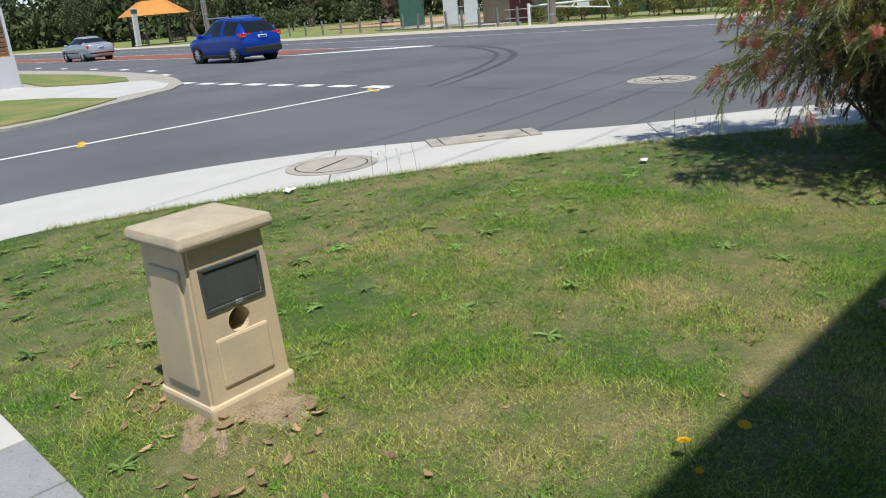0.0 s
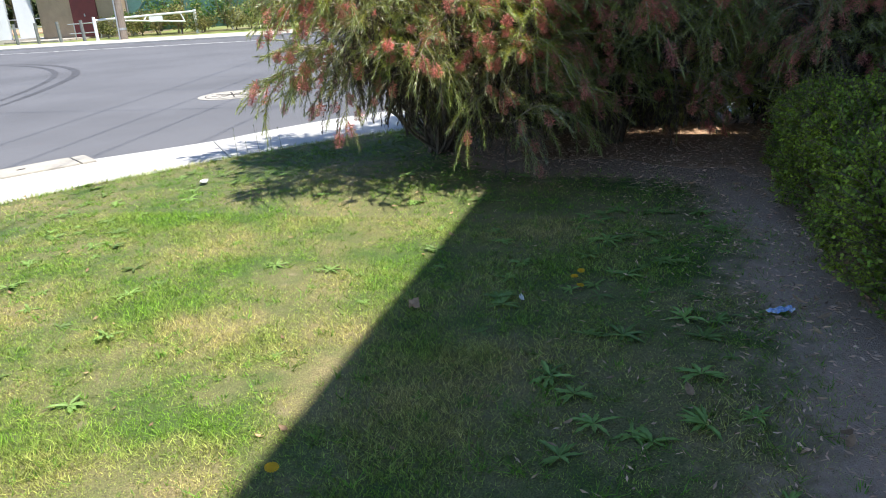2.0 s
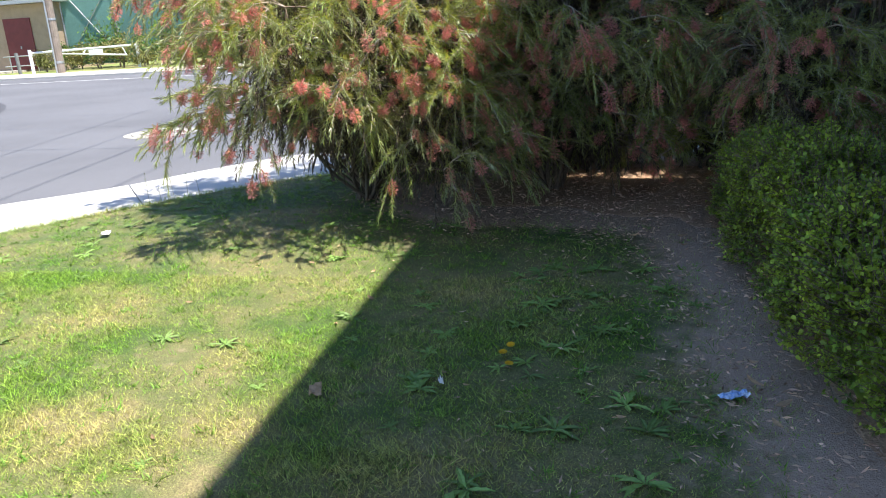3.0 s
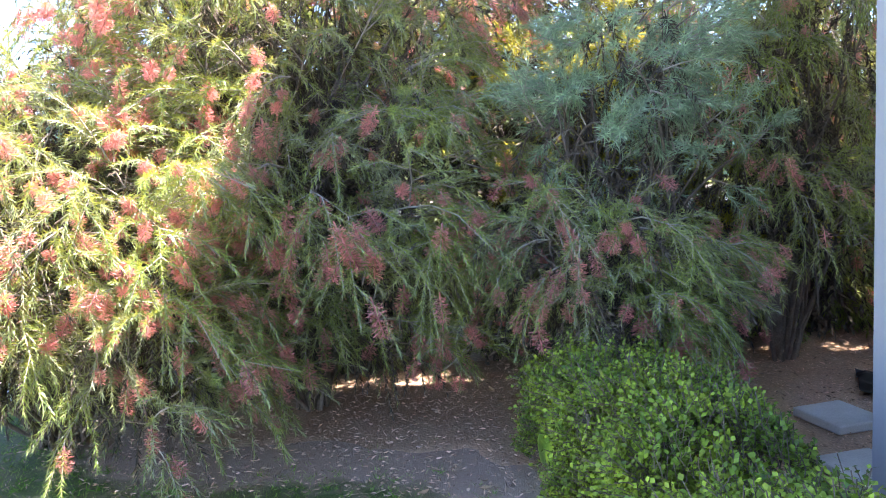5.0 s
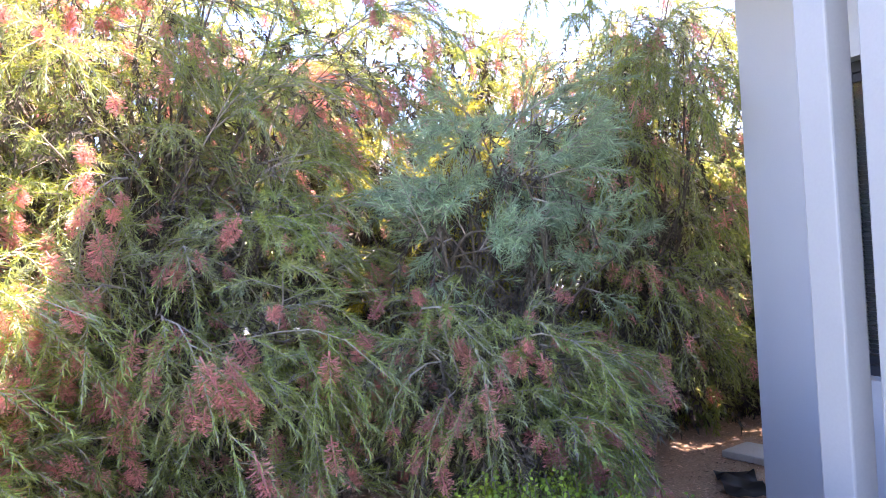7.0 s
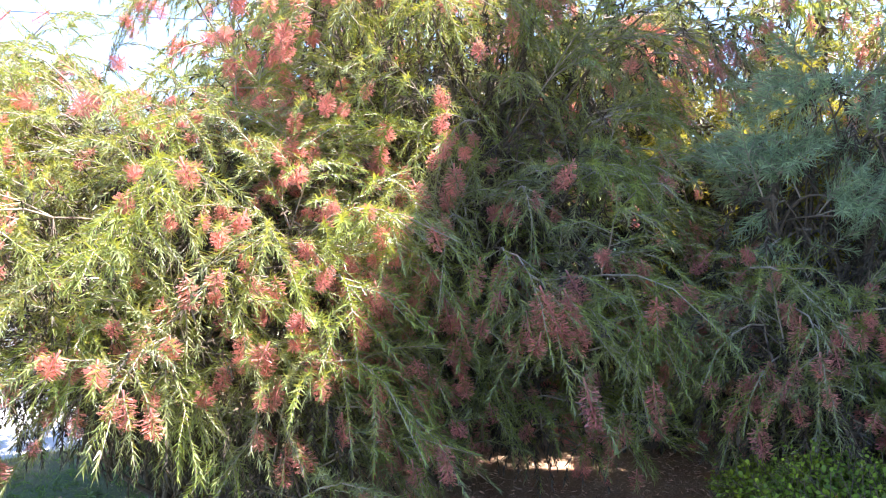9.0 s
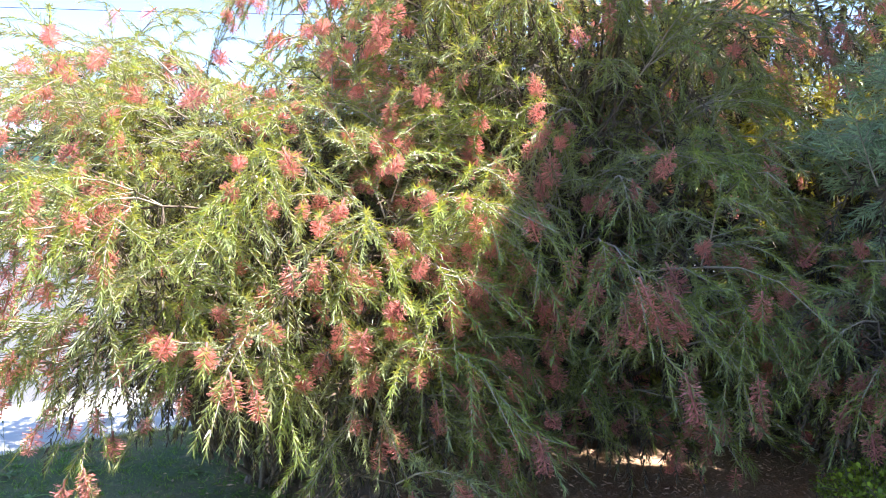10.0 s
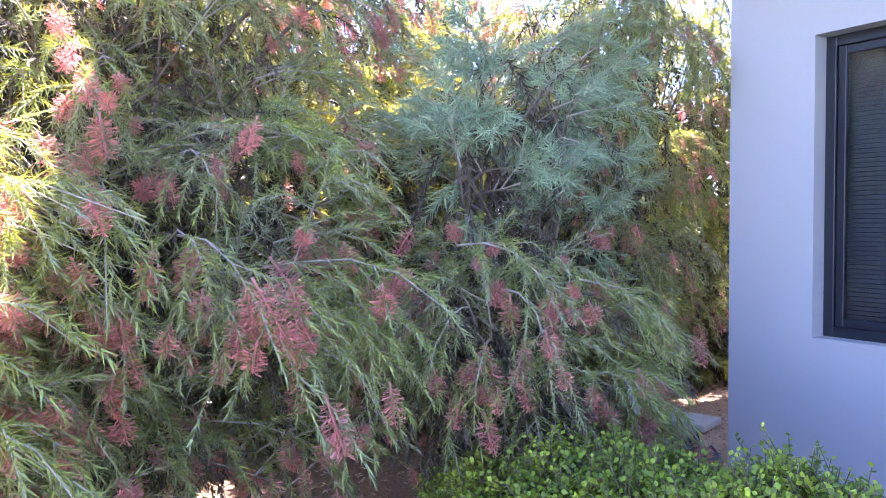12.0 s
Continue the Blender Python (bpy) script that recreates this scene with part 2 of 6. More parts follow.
def bezier(p0, p1, p2, k):
    t = np.linspace(0, 1, k)[None, :, None]
    return (1 - t) ** 2 * p0[:, None] + 2 * t * (1 - t) * p1[:, None] + t ** 2 * p2[:, None]


def joined(lists):
    vs, fs, n = [], [], 0
    for v, f in lists:
        vs.append(v)
        fs.append(f + n)
        n += len(v)
    return np.concatenate(vs), np.concatenate(fs)


# ---- ground, road and pavements ----
ROAD_Z = -0.03
PARK = mat("park_grass", (0.17, 0.23, 0.05), 0.9, vary=0.2, scale=0.12, fine=1.6, bump=0.3, other=(0.27, 0.24, 0.11))
tagged(sheet("ground", [(-900, -900), (900, -900), (900, 900), (-900, 900)], -0.10, PARK), "dry mown parkland grass with straw patches", "ground", kind="structure")
tagged(sheet("road", [(-60, -250), (28.6, -250), (28.6, 400), (-60, 400)], ROAD_Z, ASPHALT), "smooth dark grey asphalt road with tyre marks", "road", kind="structure")


def resample(pts, n):
    p = np.array(pts, float)
    d = np.concatenate([[0], np.cumsum(np.linalg.norm(np.diff(p, axis=0), axis=1))])
    s = np.linspace(0, d[-1], n)
    return np.stack([np.interp(s, d, p[:, 0]), np.interp(s, d, p[:, 1])], axis=1)


def smooth_line(pts, rounds=2):
    for _ in range(rounds):
        out = [pts[0]]
        for a, b in zip(pts[:-1], pts[1:]):
            out += [(a[0] * .75 + b[0] * .25, a[1] * .75 + b[1] * .25), (a[0] * .25 + b[0] * .75, a[1] * .25 + b[1] * .75)]
        pts = out + [pts[-1]]
    return pts


LAWN_EDGE = smooth_line([(-30, 6.9), (1.5, 6.69), (2.4, 6.42), (3.6, 5.85), (5.06, 5.06), (5.95, 4.45), (6.7, 3.9), (7.3, 3.35), (7.9, 2.72), (8.45, 1.9), (8.75, 0.6), (8.8, -2), (8.8, -60)])
KERB = smooth_line([(-30, 8.6), (2.0, 8.4), (3.06, 8.18), (4.2, 7.83), (5.3, 7.15), (6.16, 6.38), (7.0, 5.45), (7.75, 4.62), (8.5, 4.18), (9.4, 3.45), (10.1, 2.3), (10.45, 0.8), (10.5, -2), (10.5, -60)])


def lawn_height(x, y):
    return 0.02 + 0.018 * noise.noise((x * 0.7, y * 0.7, 3.1)) + 0.008 * noise.noise((x * 4, y * 4, 0))


def inside(outline, x, y):
    """Which of the points lie inside an outline."""
    p = np.array(outline)
    res = np.zeros(len(x), bool)
    j = len(p) - 1
    for i in range(len(p)):
        hit = (p[i, 1] > y) != (p[j, 1] > y)
        with np.errstate(divide="ignore", invalid="ignore"):
            res ^= hit & (x < (p[j, 0] - p[i, 0]) * (y - p[i, 1]) / (p[j, 1] - p[i, 1]) + p[i, 0])
        j = i
    return res


def ground_slab(name, outline, material, cell, top, z_low):
    """An uneven slab: a cut grid with its rim pulled down."""
    bm = bmesh.new()
    f = bm.faces.new([bm.verts.new((x, y, 0)) for x, y in outline])
    xs, ys = [p[0] for p in outline], [p[1] for p in outline]
    lo, hi = (max(min(xs), -4), max(min(ys), -8)), (min(max(xs), 14), min(max(ys), 9))
    for axis in (0, 1):
        c = lo[axis]
        while c < hi[axis]:
            at, no = [0, 0, 0], [0, 0, 0]
            at[axis], no[axis] = c, 1
            bmesh.ops.bisect_plane(bm, geom=bm.verts[:] + bm.edges[:] + bm.faces[:], plane_co=at, plane_no=no)
            c += cell
    rim = {v for e in bm.edges if e.is_boundary for v in e.verts}
    edges = [e for e in bm.edges if e.is_boundary]
    for v in bm.verts:
        v.co.z = top(v.co.x, v.co.y)
    r = bmesh.ops.extrude_edge_only(bm, edges=edges)
    for v in r["geom"]:
        if isinstance(v, bmesh.types.BMVert):
            v.co.z = z_low
    bmesh.ops.recalc_face_normals(bm, faces=bm.faces)
    return part(name, bm, material, smooth=True)


lawn_outline = LAWN_EDGE + [(-30, -60)]
bed_line = [(-4, -0.72), (3.0, -0.70), (4.9, -0.62), (5.6, -0.62), (6.05, -0.35), (6.15, 0.4), (6.25, 1.1), (6.6, 1.6), (7.3, 1.6), (8.2, 0.9), (8.55, 0), (8.7, -3), (8.7, -12), (-4, -12)]
bed = [(x + 0.14 * noise.noise((x * 2.1, y * 2.1, 5)), y + 0.16 * noise.noise((x * 2.1, y * 2.1, 9))) for x, y in map(tuple, resample(smooth_line(bed_line, 2), 200))]


def bed_share(x, y, spread, seed=1):
    """How far a place belongs to the mulch bed, from 0 to 1."""
    rg = np.random.default_rng(seed)
    total = np.zeros(len(x))
    for dx, dy in rg.normal(0, spread, (24, 2)):
        total += inside(bed, x + dx, y + dy)
    return total / 24


lawn = ground_slab("lawn", lawn_outline, LAWN, 0.2, lawn_height, -0.10)
co = np.zeros(len(lawn.data.vertices) * 3, np.float32)
lawn.data.vertices.foreach_get("co", co)
co = co.reshape(-1, 3)
lawn.data.attributes.new("bed", "FLOAT", "POINT").data.foreach_set("value", bed_share(co[:, 0], co[:, 1], 0.2).astype(np.float32))
tagged(lawn, "patchy mown front lawn, green with straw-coloured spots", "lawn", kind="structure")

# the pavement: poured bays between the lawn and the road, with open joints
pavement = group_at("pavement", label="pale new concrete footpath curving round the corner", category="pavement", kind="structure")
inner, outer = resample([p for p in LAWN_EDGE if -16 < p[0] and p[1] > -14], 240), resample([p for p in KERB if -16 < p[0] and p[1] > -14], 240)
CUTS = [0, 40, 70, 99, 122, 137, 152, 172, 196, 218, 239]
for a, b in zip(CUTS[:-1], CUTS[1:]):
    rows = list(range(a, b + 1))
    ins, outs = [inner[i].copy() for i in rows], [outer[i].copy() for i in rows]
    for line in (ins, outs):
        for k, q in ((0, 1), (-1, -2)):
            d = line[q] - line[k]
            line[k] = line[k] + d / np.linalg.norm(d) * 0.006
    bm = bmesh.new()
    top_in = [bm.verts.new((p[0], p[1], 0.004)) for p in ins]
    top_out = [bm.verts.new((p[0], p[1], -0.012)) for p in outs]
    low_out = [bm.verts.new((p[0], p[1], -0.11)) for p in outs]
    low_in = [bm.verts.new((p[0], p[1], -0.11)) for p in ins]
    for i in range(len(rows) - 1):
        bm.faces.new((top_in[i], top_out[i], top_out[i + 1], top_in[i + 1]))
        bm.faces.new((top_out[i], low_out[i], low_out[i + 1], top_out[i + 1]))
        bm.faces.new((low_in[i], top_in[i], top_in[i + 1], low_in[i + 1]))
    for i in (0, -1):
        bm.faces.new((top_in[i], low_in[i], low_out[i], top_out[i]))
    bmesh.ops.recalc_face_normals(bm, faces=bm.faces)
    part("slab", bm, CONCRETE, pavement)


# ---- house ----
WALL_Y, CORNER_X = -3.12, 6.34
WIN = (4.3, 5.84, 0.90, 2.46)
ROOF_Z = 3.2
TOP_Z = 6.9


def wall_with_hole(name, x0, x1, y0, y1, z0, z1, hole, material):
    """A wall along x with one window opening through it."""
    bm = bmesh.new()
    a, b, c, d = hole
    for lo, hi in (((x0, z0), (a, z1)), ((b, z0), (x1, z1)), ((a, z0), (b, c)), ((a, d), (b, z1))):
        box(bm, (lo[0], y0, lo[1]), (hi[0], y1, hi[1]))
    bmesh.ops.remove_doubles(bm, verts=bm.verts, dist=0.0005)
    return part(name, bm, material)


tagged(wall_with_hole("wall_front", -8.0, CORNER_X, WALL_Y - 0.24, WALL_Y, -0.1, ROOF_Z - 0.02, WIN, PAINTED_WALL), "pale grey painted rendered house wall", "wall", kind="structure")
tagged(one_box("wall_side", (CORNER_X - 0.24, -12, -0.1), (CORNER_X, WALL_Y - 0.24, ROOF_Z - 0.02), PAINTED_WALL), "pale grey painted rendered side wall", "wall", kind="structure")
tagged(one_box("wall_back", (-8.0, -12, -0.1), (CORNER_X - 0.24, -11.76, ROOF_Z - 0.02), PAINTED_WALL), "pale grey painted rear wall of house", "wall", kind="structure")
tagged(one_box("wall_west", (-8.24, -12, -0.1), (-8.0, WALL_Y, ROOF_Z - 0.02), PAINTED_WALL), "pale grey painted far wall of house", "wall", kind="structure")
# unseen block over the posts; its edges are set to place the house shadow
tagged(one_box("shading_storey", (-8.6, -12.3, ROOF_Z), (CORNER_X + 0.3, 1.07 - TOP_Z * 0.40, TOP_Z), PAINTED_WALL), "unseen pale grey upper block, sized to cast the house shadow", "upper storey", kind="structure")
tagged(one_box("floor", (-8, -11.7, 0.0), (CORNER_X - 0.26, WALL_Y - 0.25, 0.05), OLD_CONCRETE), "plain room floor behind the window", "floor", kind="structure")

# unseen wall added to keep light off the -x faces of the posts
tagged(one_box("wall_shade", (1.5, WALL_Y, -0.1), (1.74, -1.35, ROOF_Z - 0.02), PAINTED_WALL), "unseen pale grey wall added to shade the porch posts", "wall", kind="structure")

window = group_at("window_1", label="dark aluminium window with grey venetian blind", category="window", kind="structure")
a, b, c, d = WIN
wy = WALL_Y - 0.10
for name, lo, hi in (("window_frame", (a, wy - 0.07, c), (a + 0.055, wy, d)), ("window_frame", (b - 0.055, wy - 0.07, c), (b, wy, d)),
                     ("window_frame", (a + 0.055, wy - 0.07, c), (b - 0.055, wy, c + 0.055)), ("window_frame", (a + 0.055, wy - 0.07, d - 0.055), (b - 0.055, wy, d)),
                     ("sash", (b - 0.10, wy - 0.05, c + 0.055), (b - 0.057, wy - 0.015, d - 0.055)), ("sash", (a + 0.057, wy - 0.05, c + 0.055), (a + 0.10, wy - 0.015, d - 0.055)),
                     ("sash", (a + 0.10, wy - 0.05, c + 0.057), (b - 0.10, wy - 0.015, c + 0.10)), ("sash", (a + 0.10, wy - 0.05, d - 0.10), (b - 0.10, wy - 0.015, d - 0.057))):
    one_box(name, lo, hi, DARK_FRAME, window, bevel=0.004)
glass = mat("window_glass", (0.9, 0.95, 0.95), 0.02, vary=0.0, bump=0)
glass.node_tree.nodes["Principled BSDF"].inputs["Transmission Weight"].default_value = 1.0
glass.node_tree.nodes["Principled BSDF"].inputs["IOR"].default_value = 1.45
pane = one_box("pane", (a + 0.10, wy - 0.035, c + 0.10), (b - 0.10, wy - 0.029, d - 0.10), glass, window)
pane.visible_shadow = False
one_box("window_sill", (a + 0.001, wy + 0.002, c - 0.03), (b - 0.001, WALL_Y + 0.004, c + 0.004), PAINTED_WALL, window)
blind = group_at("venetian_blind", label="grey venetian blind closed behind the glass", category="blind")
z = c + 0.08
slat_me = None
while z < d - 0.06:
    if slat_me is None:
        ob = one_box("slat", (a + 0.06, -0.012, -0.001), (b - 0.06, 0.012, 0.001), BLIND, blind)
        slat_me = ob.data
    else:
        ob = link_mesh("slat", slat_me, None, blind)
    ob.matrix_world = pose(0, wy - 0.12, z, 62, 0, 0)
    z += 0.024

POST_Y = -1.89
for x0 in (4.63, 4.395):
    bm = bmesh.new()
    box(bm, (x0, POST_Y - 0.10, -0.1), (x0 + 0.125, POST_Y, ROOF_Z), 0.008)
    tagged(part("porch_post", bm, POST_PAINT), "square white-painted timber porch post", "post", group="porch posts")


# ---- letterbox ----
def letterbox():
    yaw = 4.0
    root = group_at("letterbox", pose(1.33, 2.785, 0.0, 0, 0, yaw) @ Matrix.Diagonal((1.0, 1.0, 1.05, 1.0)), label="tan precast letterbox pillar with metal door and newspaper hole", category="letterbox")
    bm = bmesh.new()
    w, dd, zt = 0.176, 0.166, 0.68
    box(bm, (-0.205, -0.198, -0.02), (0.205, 0.198, 0.075), 0.015)
    base = part("plinth", bm, RENDER_TAN, root)
    # tapered shaft with sunk panels
    bm = bmesh.new()
    vs = box(bm, (-w, -dd, 0.05), (w, dd, zt))
    for v in vs:
        k = 1.0 + 0.10 * (1 - (v.co.z - 0.05) / (zt - 0.05))
        v.co.x, v.co.y = v.co.x * k, v.co.y * k
    bmesh.ops.bevel(bm, geom=[e for e in bm.edges if abs((e.verts[0].co - e.verts[1].co).z) > 0.3], offset=0.012, segments=2, affect="EDGES")
    shaft = part("shaft", bm, RENDER_TAN, root)
    for sx, sy, half in ((0, -1, w), (-1, 0, dd), (1, 0, dd), (0, 1, w)):
        bm = bmesh.new()
        lo, hi = (0.12, 0.32) if sy == -1 else (0.12, 0.60)
        box(bm, (-half * 0.70, -0.016, lo), (half * 0.70, 0.006, hi), 0.012)
        tilt = math.degrees(math.atan(0.10 * half / 0.69))
        ang = {(0, -1): 0, (1, 0): 90, (0, 1): 180, (-1, 0): 270}[(sx, sy)]
        off = (w if sx else dd) * 1.075
        bmesh.ops.transform(bm, matrix=pose(0, 0, 0, 0, 0, ang) @ pose(0, -off + 0.002, 0, -tilt * 0.9, 0, 0), verts=bm.verts)
        part("panel", bm, RENDER_TAN, root)
    bm = bmesh.new()
    box(bm, (-0.217, -0.204, zt + 0.002), (0.217, 0.204, zt + 0.045), 0.02, seg=3)
    for v in bm.verts:
        if v.co.z > zt + 0.035:
            v.co.z += 0.03 * (1 - max(abs(v.co.x) / 0.232, abs(v.co.y) / 0.216)) + 0.004
    bmesh.ops.subdivide_edges(bm, edges=bm.edges[:], cuts=2, use_grid_fill=True)
    for v in bm.verts:
        v.co += Vector((1, 1, 1)) * 0.002 * noise.noise(v.co * 25)
        if v.co.z > zt + 0.04:
            v.co.z += 0.02 * (1 - max(abs(v.co.x) / 0.232, abs(v.co.y) / 0.216))
    part("cap", bm, CAP_STONE, root, "rough weathered concrete cap")
    # metal door
    bm = bmesh.new()
    y = -dd * 1.02 - 0.012
    for lo, hi in (((-0.138, y, 0.425), (0.138, y + 0.03, 0.44)), ((-0.138, y, 0.585), (0.138, y + 0.03, 0.60)), ((-0.138, y, 0.44), (-0.122, y + 0.03, 0.585)), ((0.122, y, 0.44), (0.138, y + 0.03, 0.585))):
        box(bm, lo, hi, 0.003)
    dr = part("door_frame", bm, GREY_METAL, root, "dark grey metal door frame")
    one_box("door", (-0.120, y + 0.006, 0.442), (0.120, y + 0.02, 0.583), GREY_METAL, root, "dark grey metal letterbox door", bevel=0.004)
    one_box("latch", (-0.008, y - 0.008, 0.428), (0.022, y + 0.004, 0.445), GALV, root, "small bright latch", bevel=0.003)
    bm = bmesh.new()
    n = 20
    ring = [(0.050 * math.cos(i * 2 * math.pi / n), 0.051 * math.sin(i * 2 * math.pi / n)) for i in range(n)]
    zc, yc = 0.365, -dd * 1.045
    front = [bm.verts.new((p[0], yc - 0.003, zc + p[1])) for p in ring]
    back = [bm.verts.new((p[0] * 0.97, yc + 0.10, zc + p[1] * 0.97)) for p in ring]
    for i in range(n):
        bm.faces.new((front[i], front[(i + 1) % n], back[(i + 1) % n], back[i]))
    bm.faces.new(back)
    hole = part("paper_hole", bm, RENDER_TAN, root, "round newspaper hole")
    return root, shaft, zc, yc


box_root, shaft, hole_z, hole_y = letterbox()
# bore the round hole through the shaft's front
bm = bmesh.new()
rod(bm, (0, hole_y - 0.15, hole_z), (0, hole_y + 0.10, hole_z), 0.0495, sides=20)
cut = part("cutter", bm, None)
cut.matrix_world = box_root.matrix_world
bpy.context.view_layer.update()
md = shaft.modifiers.new("bore", "BOOLEAN")
md.object, md.operation, md.solver = cut, "DIFFERENCE", "EXACT"
dg = bpy.context.evaluated_depsgraph_get()
bored = bpy.data.meshes.new_from_object(shaft.evaluated_get(dg))
shaft.modifiers.clear()
shaft.data = bored
bpy.data.objects.remove(cut)


# ---- weeping bottlebrush trees ----
FLOWER_ARRAYS = {}


def flower_mesh(seed, n=205, thick=0.0017):
    """A bottlebrush spike: fine red filaments all round a stalk, hanging along -z."""
    rng = np.random.default_rng(seed)
    length = rng.uniform(0.07, 0.125)
    h = -rng.uniform(0, 1, n) * length
    ang = rng.uniform(0, 2 * np.pi, n)
    reach = rng.uniform(0.021, 0.038, n) * (0.72 + 0.45 * np.sin(np.clip(-h / length, 0, 1) * np.pi))
    base = np.stack([0.002 * np.cos(ang), 0.002 * np.sin(ang), h], 1)
    tip = np.stack([reach * np.cos(ang), reach * np.sin(ang), h + rng.uniform(-0.016, 0.010, n)], 1)
    side = np.stack([-np.sin(ang), np.cos(ang), rng.normal(0, 0.6, n)], 1) * thick
    v = np.stack([base, tip + side, tip - side], 1).reshape(-1, 3)
    f = np.arange(3 * n).reshape(-1, 3)
    v2, q = tube_arrays(np.array([[[0, 0, 0.02], [0, 0, -length * .5], [0, 0, -length]]]), np.array([[0.004, 0.004, 0.002]]), 4)
    v, f = joined([(v, f), (v2, np.concatenate([q[:, [0, 1, 2]], q[:, [0, 2, 3]]]))])
    ob = np_mesh("flower_spike", v, f, FILAMENT)
    me = ob.data
    bpy.data.objects.remove(ob)
    FLOWER_ARRAYS[me.name] = (v, f)
    return me


FLOWERS = [flower_mesh(s) for s in range(5)]
FAR_FLOWERS = [flower_mesh(s, 90, 0.0026) for s in range(5, 10)]


def capsule_mesh():
    """A string of woody seed capsules left on an old stem."""
    bm = bmesh.new()
    rg = random.Random(5)
    for k in range(22):
        a, z = k * 2.4, -0.0044 * k
        bmesh.ops.create_icosphere(bm, subdivisions=1, radius=rg.uniform(0.0028, 0.004), matrix=pose(0.006 * math.cos(a), 0.006 * math.sin(a), z))
    rod(bm, (0, 0, 0.01), (0, 0, -0.1), 0.003, sides=5)
    me = bpy.data.meshes.new("seed_cone")
    bm.to_mesh(me)
    bm.free()
    me.materials.append(SEEDS)
    return me


CAPSULES = capsule_mesh()


def clear_of_house(line):
    """Which stems stay outside the walls."""
    return ~((line[..., 0] < CORNER_X + 0.04) & (line[..., 1] < WALL_Y + 0.04)).any(1)


def grow(start, way, length, k, droop, rng, wander=0.05):
    """Stems of k points that set out one way and bend down under their own weight."""
    pts, d, p = [start], way.copy(), start.copy()
    for i in range(1, k):
        d = unit(d + np.array([0, 0, -1.0]) * droop[:, None] * (0.35 + i / k) + rng.normal(0, wander, d.shape))
        p = p + d * (length / (k - 1))[:, None]
        pts.append(p)
    return np.stack(pts, 1)


def lift_hem(line, length, low):
    """Shortens stems that would hang below the hem."""
    drop = line[:, 0, 2] - line[:, :, 2].min(1)
    room = np.clip((line[:, 0, 2] - low) / np.maximum(drop, 1e-6), 0, 1)
    return line[:, :1] + (line - line[:, :1]) * room[:, None, None], length * room


def leafy(line, length, start, per_metre, leaf_len, leaf_w, spread, rng):
    """Slim leaves in a spiral up each stem, all swept towards its tip, closing to a tuft at the end."""
    k = line.shape[1]
    counts = np.maximum((length * (1 - start) * per_metre).astype(int), 5)
    own = np.repeat(np.arange(len(line)), counts)
    nth = np.arange(len(own)) - np.repeat(np.cumsum(counts) - counts, counts)
    part_way = start + (1 - start) * (nth + rng.uniform(0, 0.9, len(own))) / counts[own]
    s = np.clip(part_way, 0, 0.999) * (k - 1)
    i0 = s.astype(int)
    fr = (s - i0)[:, None]
    a, b = line[own, i0], line[own, i0 + 1]
    pos, tang = a * (1 - fr) + b * fr, unit(b - a)
    ref = unit(np.cross(tang, np.where(np.abs(tang[:, 2:3]) > 0.9, np.array([1.0, 0, 0]), np.array([0, 0, 1.0]))))
    turn = nth * 2.399963 + rng.normal(0, 0.25, len(own))
    rad = ref * np.cos(turn)[:, None] + np.cross(tang, ref) * np.sin(turn)[:, None]
    near_tip = np.clip((part_way - 0.8) / 0.2, 0, 1)
    ld = unit(tang * (0.8 + 0.5 * near_tip)[:, None] + rad * (spread * rng.uniform(0.8, 1.15, len(own)) * (1 - 0.45 * near_tip))[:, None])
    side = unit(np.cross(ld, tang) + rng.normal(0, 0.25, ld.shape))
    ln = rng.uniform(*leaf_len, len(own)) * (1 - 0.25 * near_tip)
    w = (leaf_w * rng.uniform(0.8, 1.2, len(own)))[:, None] / 2
    tip = pos + ld * ln[:, None] + np.array([0, 0, -0.06]) * ln[:, None]
    v = np.stack([pos + side * w, tip, pos - side * w], 1).reshape(-1, 3)
    return v, np.arange(len(v)).reshape(-1, 3)


